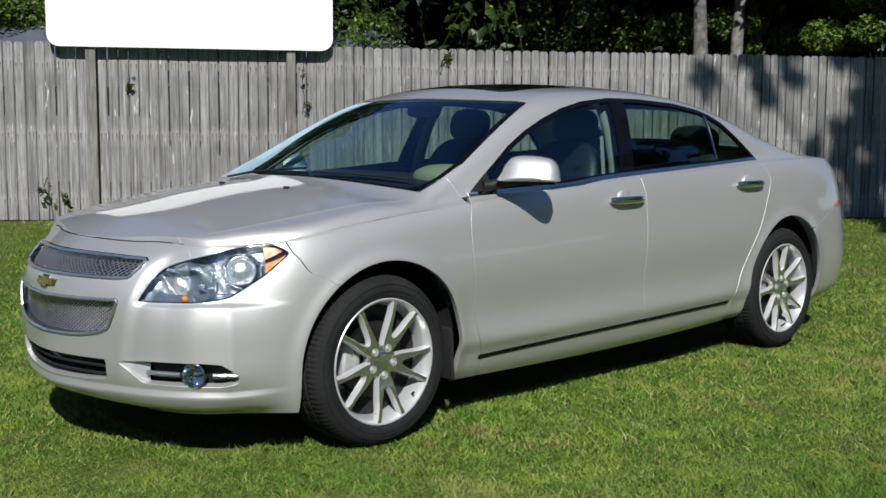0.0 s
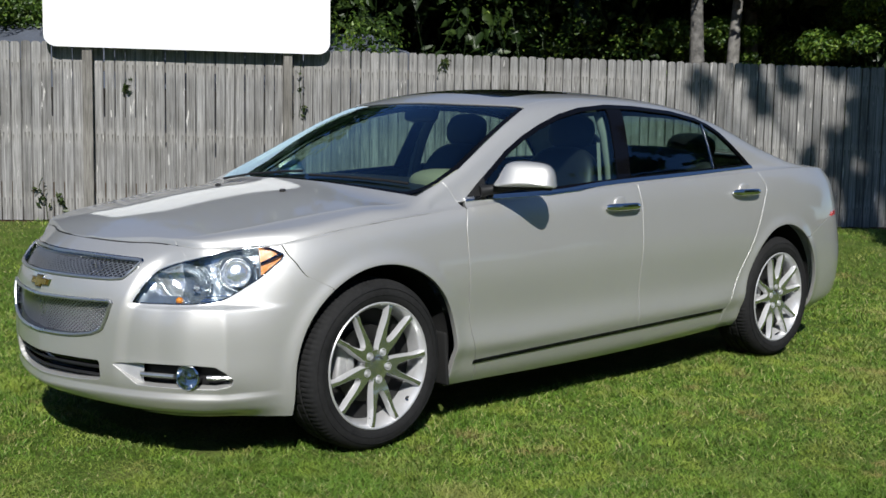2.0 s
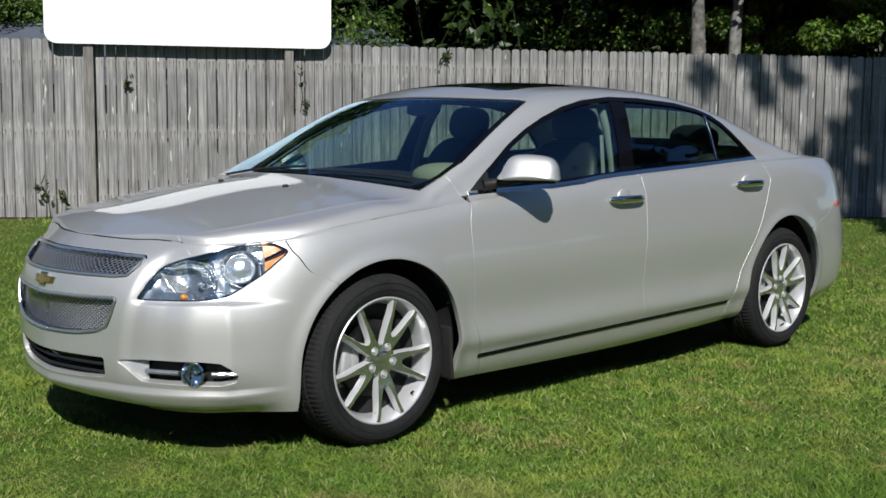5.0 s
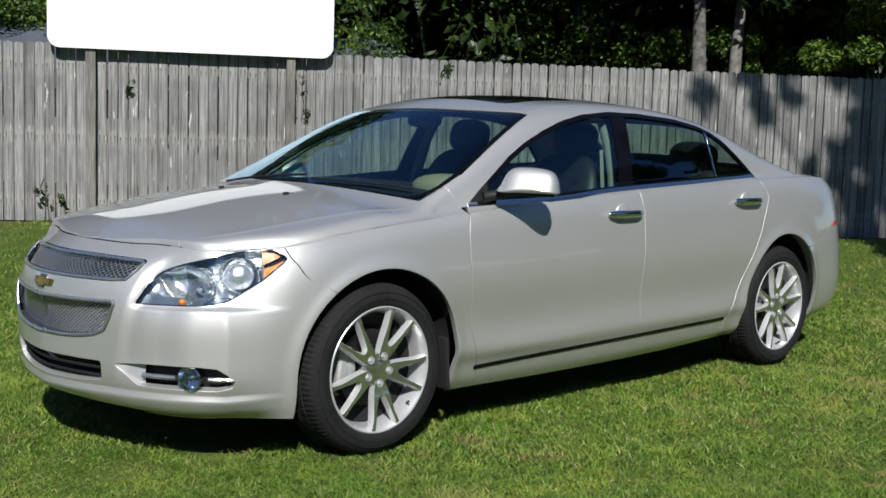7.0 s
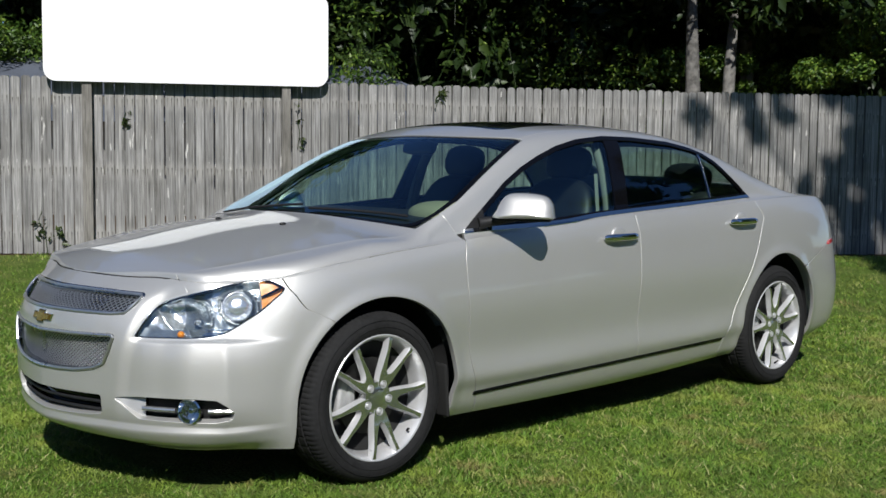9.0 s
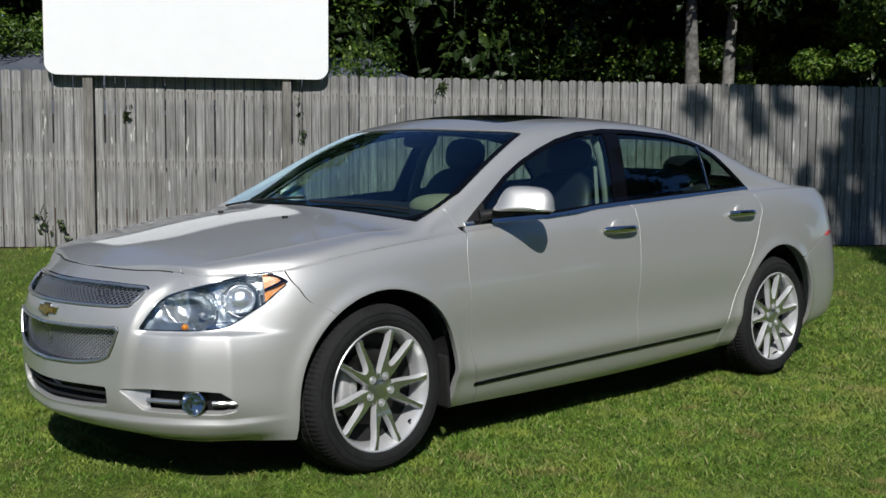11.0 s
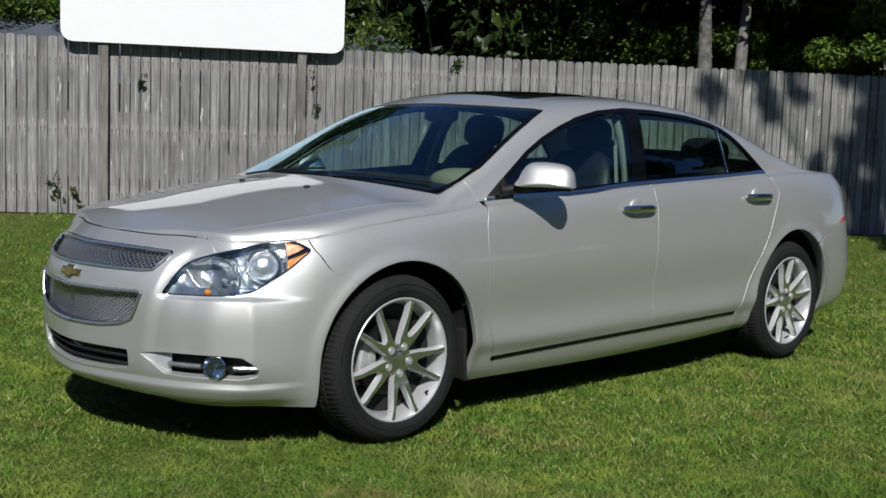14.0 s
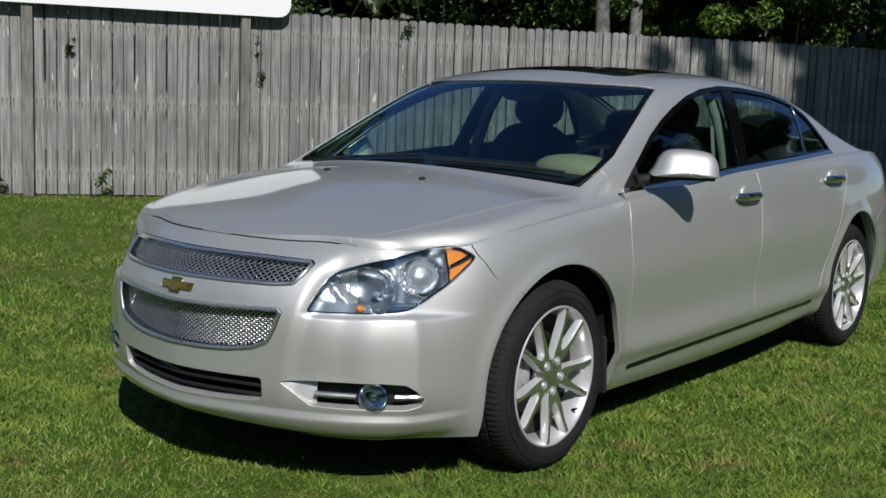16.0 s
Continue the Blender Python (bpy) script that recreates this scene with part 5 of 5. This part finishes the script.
# door mirrors
for flip in (1, -1):
    m = Matrix.Translation((-.695 if flip == 1 else -.62, -flip * (.905 if flip == 1 else .895), 1.040 if flip == 1 else 1.012)) @ Matrix.Rotation(radians(-flip * 54), 4, "Z")
    shape = closed_curve([(-.126, -.044), (-.112, -.012), (-.092, .028), (-.066, .052), (-.02, .059), (.045, .056), (.094, .044), (.118, .014), (.125, -.026), (.122, -.045), (.06, -.046), (-.03, -.046)], 4)
    bm = bmesh.new()
    rings = []
    for d in [-.16] + [1 - (1 - j / 16) ** 2.4 for j in range(17)]:
        k = .97 if d < 0 else max(1 - d ** 5, 1e-4) ** .40
        ring = []
        for a, c in shape:
            z = -.020 + (c + .020) * k
            ring.append(bm.verts.new(m @ Vector((a * k, -.125 * d * (1 - 3.2 * (z + .045) * max(d, 0)), z))))
        rings.append(ring)
    for p, q in zip(rings, rings[1:]):
        for i in range(len(shape)):
            bm.faces.new((p[i], p[(i + 1) % len(shape)], q[(i + 1) % len(shape)], q[i]))
    bm.faces.new(rings[-1])
    bm.faces.new(rings[0][::-1])
    bmesh.ops.recalc_face_normals(bm, faces=bm.faces)
    mirror = part("door_mirror", bm, PAINT, car, "painted door mirror housing on a black foot")
    bm = bmesh.new()
    block(bm, (.225, .085, .012), m @ Matrix.Translation((-.002, -.028, -.051)), .005)
    part("mirror_base", bm, PLASTIC, mirror, "black lower shell")
    bm = bmesh.new()
    rounded_solid(bm, (.10, .004, .046), 3, m @ Matrix.Translation((0, .019, 0)), 24, 12)
    part("mirror_glass", bm, CHROME, mirror, "mirror glass")
    bm = bmesh.new()
    tube(bm, [(-.845, -flip * .785, .972), (-.81, -flip * .805, .978), (-.775, -flip * .84, .988), (-.74, -flip * .875, 1.0)], [.026, .022, .021, .026], 10, 1.0)
    part("mirror_foot", bm, PLASTIC, mirror, "black foot")
    tri = keep(glaze, lambda s: s.v[:, 0] + .80)
    tri = tri if flip == 1 else tri.mirror()
    q = tri.pushed(.004)
    put("sail_panel", q.plus(q.rim(.01)), PLASTIC, mirror, "black corner panel behind the mirror")

# wipers, cowl and washer jets
bm = bmesh.new()
ys = np.linspace(-.70, .70, 31)
for k in range(30):
    q = []
    for y in (ys[k], ys[k + 1]):
        xb = -1.236 + .086 * (y / .726) ** 2
        z = float(TOP(xb)[0]) - float(CROWN(xb)) * y * y
        q.append((bm.verts.new((xb + .002, y, z - .016)), bm.verts.new((xb + .075, y, z + .018))))
    bm.faces.new((q[0][0], q[1][0], q[1][1], q[0][1]))
part("cowl_panel", bm, PLASTIC, car, "black cowl panel below the windscreen")
for pts in (((-1.20, -.10), (-1.175, -.30), (-1.135, -.52), (-1.11, -.64)), ((-1.21, .55), (-1.20, .35), (-1.19, .12), (-1.175, -.02))):
    bm = bmesh.new()
    tube(bm, [(x, y, float(TOP(x)[0]) - float(CROWN(x)) * y * y + .009) for x, y in pts], .0055, 8)
    part("wiper", bm, PLASTIC, car, "black wiper arm and blade")
for y in (-.240, .240):
    z = float(TOP(-1.44)[0]) - float(CROWN(-1.44)) * y * y
    bm = bmesh.new()
    rounded_solid(bm, (.014, .011, .007), 2.4, Matrix.Translation((-1.44, y, z + .004)), 14, 8)
    part("washer_jet", bm, PLASTIC, car, "black washer jet")

# wheels
def wheel_parts(parent):
    """A wheel whose outer face looks to -y, about its own middle."""
    bm = bmesh.new()
    prof = [(.236, .012), (.246, -.002), (.262, -.010), (.285, -.012), (.305, -.006), (.318, .004), (.328, .018), (.3325, .030), (.3345, .055), (.329, .058), (.329, .064), (.335, .067),
            (.3355, .098), (.329, .101), (.329, .108), (.3355, .111), (.335, .142), (.329, .145), (.329, .151), (.3345, .154), (.3325, .182), (.326, .196), (.305, .212), (.270, .216), (.236, .20)]
    groove = lambda i, k: -.0036 if (i % 4 == 0 and k in (6, 7, 8, 19, 20, 21)) else (-.003 if (i % 8 == 2 and k in (11, 12, 15, 16)) else 0)
    lathe(bm, prof, 400, uneven=groove)
    part("tyre", bm, RUBBER, parent, "black road tyre")
    bm = bmesh.new()
    for r0, r1, y in ((.2745, .2765, -.0135), (.300, .3015, -.0105)):
        lathe(bm, [(r0, y + .003), (r0, y), (r1, y), (r1, y + .003)], 96)
    part("sidewall_ridge", bm, RUBBER, parent)
    bm = bmesh.new()
    lathe(bm, [(.236, .014), (.2465, .002), (.2475, -.004), (.244, -.007), (.239, -.005), (.234, .004), (.226, .018), (.219, .05), (.216, .10), (.219, .19)], 96)
    rim = part("rim", bm, RIM_METAL, parent, "bright alloy rim with ten paired spokes")
    # each spoke: distance out, inner and outer edge from the pair's middle line, face and depth
    RIBS = ((.030, 0, .0160, .010, .022), (.052, 0, .0265, .0095, .023), (.074, 0, .0340, .008, .024), (.090, 0, .0375, .006, .026), (.0985, .0005, .0395, .005, .027),
            (.101, .0058, .0400, .0045, .027), (.106, .0105, .0410, .004, .027), (.118, .0165, .0435, .0025, .028), (.136, .0235, .0468, .001, .029), (.157, .0305, .0505, -.001, .029),
            (.185, .0385, .0565, -.003, .028), (.212, .0455, .0635, -.005, .026), (.230, .0500, .0695, -.005, .022), (.239, .0505, .0740, -.003, .019))
    for k in range(5):
        for s in (-1, 1):
            bm = bmesh.new()
            a = radians(72 * k)
            d, e = Vector((math.cos(a), 0, math.sin(a))), Vector((-math.sin(a), 0, math.cos(a))) * s
            rows = []
            for r, e0, e1, y0, deep in RIBS:
                m_, w_ = (e0 + e1) / 2, (e1 - e0) / 2
                c = .0022 if e0 > .003 else 0
                slope = .0045 if e0 > .003 else 0
                rows.append([bm.verts.new(d * (math.sqrt(max(r * r - f * f, 1e-6)) if r > .2 else r) + e * f + Vector((0, y0 + g, 0)))
                             for f, g in ((e0 - slope, deep), (e0, c * 1.4), (e0 + c, 0), (e1 - .0022, 0), (e1, .003), (e1 + .0045, deep))])
            for p, q in zip(rows, rows[1:]):
                for j in range(6):
                    bm.faces.new((p[j], p[(j + 1) % 6], q[(j + 1) % 6], q[j]))
            bm.faces.new(rows[0]); bm.faces.new(rows[-1][::-1])
            bmesh.ops.recalc_face_normals(bm, faces=bm.faces)
            for face in bm.faces:
                face.material_index = 1 if face.normal.y < -.8 else 0
            part("spoke", bm, RIM_METAL, rim, "", True).data.materials.append(POLISHED)
    bm = bmesh.new()
    lathe(bm, [(.070, .050), (.066, .020), (.062, .0105), (.050, .0108), (.040, .0095), (.034, .0085), (.030, .0070), (.026, .0065), (.015, .005), (.001, .0045)], 60)
    part("hub", bm, POLISHED, rim, "round hub with a small cap")
    for k in range(5):
        a = radians(72 * k)
        c = Vector((.0555 * math.cos(a), 0, .0555 * math.sin(a)))
        bm = bmesh.new()
        lathe(bm, [(.0155, .0085), (.0150, .0065), (.0125, .0075), (.0120, .012)], 20, c)
        lathe(bm, [(.0095, .013), (.0095, .0075), (.0075, .0045), (.001, .004)], 6, c)
        part("wheel_nut", bm, RIM_METAL, rim, "chrome wheel nut in its pocket")
    a = radians(-106)
    bm = bmesh.new()
    tube(bm, [(.222 * math.cos(a), .02, .222 * math.sin(a)), (.205 * math.cos(a), -.004, .205 * math.sin(a))], .0045, 8)
    part("valve", bm, RUBBER, rim, "rubber valve stem")
    bm = bmesh.new()
    lathe(bm, [(.05, .055), (.085, .055), (.087, .075), (.150, .075), (.150, .098), (.06, .098)], 64)
    part("brake_disc", bm, CAST_IRON, parent, "steel brake disc")
    # black disc added so the openings between the spokes read as dark voids
    bm = bmesh.new()
    lathe(bm, [(.2165, .075), (.15, .102), (.02, .102)], 40)
    part("backing_plate", bm, LINER, parent)


first = thing("wheel", "", "")
first.parent = car
wheel_parts(first)
wheels = [first] + [copy_thing(first, Matrix()) for _ in range(3)]
for w, (x, side, turn, steer) in zip(wheels, ((-1.426, -1, 62, 0), (1.437, -1, 24, 0), (-1.426, 1, 20, 0), (1.426, 1, 40, 0))):
    w.parent = car
    w.matrix_basis = Matrix.Translation((x, side * .842, .331 if x < 0 else .338)) @ Matrix.Rotation(0 if side == -1 else math.pi, 4, "Z") @ Matrix.Rotation(radians(-turn), 4, "Y") @ Matrix.Scale(.985, 4)
    tagged(w, "alloy wheel with ten paired spokes and a black tyre")
    for key in ("category", "group", "kind"):
        if key in w:
            del w[key]
for x in (-1.426, 1.426):
    for side in (-1, 1):
        bm = bmesh.new()
        block(bm, (.055, .07, .15), Matrix.Translation((x - .128, side * .755, .35)) @ Matrix.Rotation(radians(8), 4, "Y"), .015, 3)
        block(bm, (.03, .05, .08), Matrix.Translation((x - .10, side * .775, .35)), .01, 2)
        part("brake_calliper", bm, CALIPER, car, "bare metal brake calliper")
        cx, cz, r = ARCHES[0 if x < 0 else 1]
        bm = bmesh.new()
        ring = []
        for k in range(41):
            a = radians(-9 + 198 * k / 40)
            rr = r + .012
            ring.append([bm.verts.new((cx + q * math.cos(a), side * y, max(cz + q * math.sin(a), .205))) for q, y in ((rr - .002, .805), (rr, .79), (rr, .52), (.12, .50))])
        for p, q in zip(ring, ring[1:]):
            for j in range(3):
                bm.faces.new((p[j], p[j + 1], q[j + 1], q[j]))
        part("arch_liner", bm, LINER, car, "black wheel arch liner")
        if x > 0:
            continue
        bm = bmesh.new()
        block(bm, (.014, .10, .22), Matrix.Translation((cx + r - .014, side * .775, .305)) @ Matrix.Rotation(radians(-5), 4, "Y"), .010, 3)
        part("mud_flap", bm, LINER, car, "black mud guard behind the wheel")
bm = bmesh.new()
block(bm, (3.9, 1.30, .05), Matrix.Translation((.05, 0, .24)), .02)
block(bm, (1.7, 1.52, .06), Matrix.Translation((0, 0, .225)), .02)
part("floor_pan", bm, LINER, car, "dark underbody")
bm = bmesh.new()
block(bm, (.30, 1.0, .02), Matrix.Translation((-1.93, 0, .225)), .008)
part("undertray", bm, LINER, car)

# cabin, seen through the glass
def seat(x, y, parent, high=.64):
    s = thing("seat", "", "")
    bm = bmesh.new()
    rounded_solid(bm, (.26, .25, .085), 3.2, Matrix.Translation((x - .02, y, .52)), 30, 16)
    part("cushion", bm, SEAT_DARK, s)
    bm = bmesh.new()
    rounded_solid(bm, (.075, .245, .33), 3.0, Matrix.Translation((x + .30, y, .83)) @ Matrix.Rotation(radians(20), 4, "Y"), 30, 18)
    part("backrest", bm, SEAT_DARK, s)
    bm = bmesh.new()
    rounded_solid(bm, (.055, .135, .090), 2.7, Matrix.Translation((x + .435, y, 1.215)) @ Matrix.Rotation(radians(10), 4, "Y"), 26, 16)
    part("headrest", bm, SEAT_DARK, s)
    for k in (-.06, .06):
        bm = bmesh.new()
        tube(bm, [(x + .43, y + k, 1.15), (x + .41, y + k, 1.05)], .006, 8)
        part("post", bm, CHROME_SHADED, s)
    s.parent = parent
    tagged(s, "black leather front seat with a headrest")
    for key in ("category", "group", "kind"):
        if key in s:
            del s[key]
    return s


seat(-.22, -.37, car)
seat(-.22, .37, car)
bench = bmesh.new()
rounded_solid(bench, (.27, .64, .09), 4, Matrix.Translation((.72, 0, .55)), 30, 14)
rounded_solid(bench, (.08, .64, .31), 4, Matrix.Translation((1.07, 0, .85)) @ Matrix.Rotation(radians(24), 4, "Y"), 30, 16)
rear_seat = part("rear_seat", bench, SEAT_DARK, car, "black leather rear bench")
for y in (-.40, .40):
    bm = bmesh.new()
    rounded_solid(bm, (.06, .15, .085), 2.8, Matrix.Translation((1.20, y, 1.135)) @ Matrix.Rotation(radians(12), 4, "Y"), 26, 14)
    part("headrest", bm, SEAT_DARK, rear_seat)
bm = bmesh.new()
rounded_solid(bm, (.30, .70, .13), 4.5, Matrix.Translation((-.86, 0, .855)) @ Matrix.Rotation(radians(-6), 4, "Y"), 40, 18)
dash = part("dashboard", bm, DASH, car, "dark dashboard with tan lower trim")
bm = bmesh.new()
rounded_solid(bm, (.13, .165, .065), 2.4, Matrix.Translation((-.72, -.44, .985)), 30, 14)
part("instrument_hood", bm, TAN, dash, "tan instrument hood")
bm = bmesh.new()
rounded_solid(bm, (.06, .66, .14), 4, Matrix.Translation((-.62, 0, .74)), 30, 14)
part("dash_trim", bm, TAN, dash, "tan lower dashboard")
bm = bmesh.new()
ring = [Vector((.185 * math.cos(a), .185 * math.sin(a), 0)) for a in np.linspace(0, 2 * math.pi, 41)]
m = Matrix.Translation((-.47, -.37, .90)) @ Matrix.Rotation(radians(-64), 4, "Y")
tube(bm, [m @ p for p in ring], .015, 10)
for a in (0, 180, 270):
    tube(bm, [m @ Vector((.05 * math.cos(radians(a + 90)), .05 * math.sin(radians(a + 90)), -.01)), m @ Vector((.18 * math.cos(radians(a + 90)), .18 * math.sin(radians(a + 90)), 0))], .014, 8)
rounded_solid(bm, (.07, .07, .03), 2.6, m, 20, 10)
part("steering_wheel", bm, SEAT_DARK, dash, "black leather steering wheel")
bm = bmesh.new()
rounded_solid(bm, (.018, .115, .034), 3.2, Matrix.Translation((-.46, 0, 1.285)) @ Matrix.Rotation(radians(12), 4, "Y"), 24, 12)
tube(bm, [(-.45, 0, 1.29), (-.42, 0, 1.345)], .012, 8)
part("rear_view_mirror", bm, PLASTIC, car, "black rear view mirror")
for flip in (1, -1):
    bm = bmesh.new()
    tube(bm, [(.125, -flip * .715, .90), (.135, -flip * .685, 1.05), (.15, -flip * .635, 1.20), (.17, -flip * .565, 1.33)], [.034, .030, .027, .026], 10)
    part("pillar_trim", bm, HEADLINER, car, "grey trim inside the door pillar")
    bm = bmesh.new()
    tube(bm, [(.082, -flip * .67, .72), (.088, -flip * .66, 1.0), (.105, -flip * .63, 1.17)], .009, 8, .2)
    part("seat_belt", bm, HEADLINER, car, "grey seat belt hanging at the pillar")
lining = both(keep(mid, lambda s: -s.v[:, 0] - .36)).pushed(-.035).flipped()
put("headliner", lining, HEADLINER, car, "grey cloth headliner")
for flip in (1, -1):
    skin = keep(low, lambda s: -s.v[:, 0] - .97, lambda s: s.v[:, 0] - 1.20, lambda s: .36 - s.v[:, 2])
    if flip == -1:
        skin = skin.mirror()
    put("door_lining", skin.pushed(-.085).flipped(), TAN, car, "tan door lining")
    top = keep(UP, lambda s: -s.v[:, 0] - .93, lambda s: s.v[:, 0] - 1.20, lambda s: belt_line(s) + .002, lambda s: s.v[:, 1] + .5)
    if flip == -1:
        top = top.mirror()
    put("door_sill_top", top.pushed(-.05).flipped(), DASH, car)
# fence: round-eared pickets, each on its own, nailed to three rails
fence = thing("fence", "weathered grey wooden picket privacy fence, boards close together", "fence", "structure")


def picket_mesh(seed):
    rng = random.Random(seed)
    w, h, t = .0426 * rng.uniform(.985, 1.02), 1.66 + rng.uniform(-.006, .006), .008
    bow = rng.uniform(-.004, .004)
    pts = [(-w, 0), (w, 0), (w + bow, h * .5), (w, h - .030), (w * .86, h - .012), (w * .55, h - .002), (0, h), (-w * .55, h - .002), (-w * .86, h - .012), (-w, h - .030), (-w + bow, h * .5)]
    bm = bmesh.new()
    f = [bm.verts.new((x, -t, z)) for x, z in pts]
    b = [bm.verts.new((x, t, z)) for x, z in pts]
    bm.faces.new(f)
    bm.faces.new(b[::-1])
    for i in range(len(pts)):
        bm.faces.new((f[i], b[i], b[(i + 1) % len(pts)], f[(i + 1) % len(pts)]))
    bmesh.ops.recalc_face_normals(bm, faces=bm.faces)
    me = bpy.data.meshes.new("picket")
    bm.to_mesh(me)
    bm.free()
    me.materials.append(WOOD)
    return me


PICKETS = [picket_mesh(k) for k in range(9)]
rng = random.Random(11)
turn = math.atan2(ALONG.y, ALONG.x)
seam = -.656 - 87 * .0918
while seam < 9.6:
    pitch = .0918 if seam < -.67 else .0941
    mid_ = seam + pitch / 2 + rng.uniform(-.0015, .0015)
    ob = new("picket", rng.choice(PICKETS))
    ob.parent = fence
    p = at_fence(mid_, rng.uniform(-.003, .004))
    low_ = float(fence_foot(mid_)) + .012
    ob.matrix_basis = (Matrix.Translation((p.x, p.y, low_)) @ Matrix.Rotation(turn + rng.uniform(-.02, .02), 4, "Z") @ Matrix.Rotation(rng.uniform(-.004, .004), 4, "Y")
                       @ Matrix.Diagonal((pitch / .0918, 1, (FENCE_TOP - low_ + rng.uniform(-.004, .004)) / 1.66, 1)))
    seam += pitch
for z in (.47, 1.08, 1.73):
    bm = bmesh.new()
    block(bm, (18.4, .038, .088), Matrix.Translation(at_fence(.5, -.030, z)) @ Matrix.Rotation(turn, 4, "Z"), .003, 1)
    part("rail", bm, POST_WOOD, fence, "horizontal rail behind the boards", False)
for k in range(9):
    bm = bmesh.new()
    block(bm, (.09, .09, 1.80), Matrix.Translation(at_fence(-8.4 + 2.28 * k, -.097, .98)) @ Matrix.Rotation(turn, 4, "Z"), .004, 1)
    part("fence_post", bm, POST_WOOD, fence, "", False)
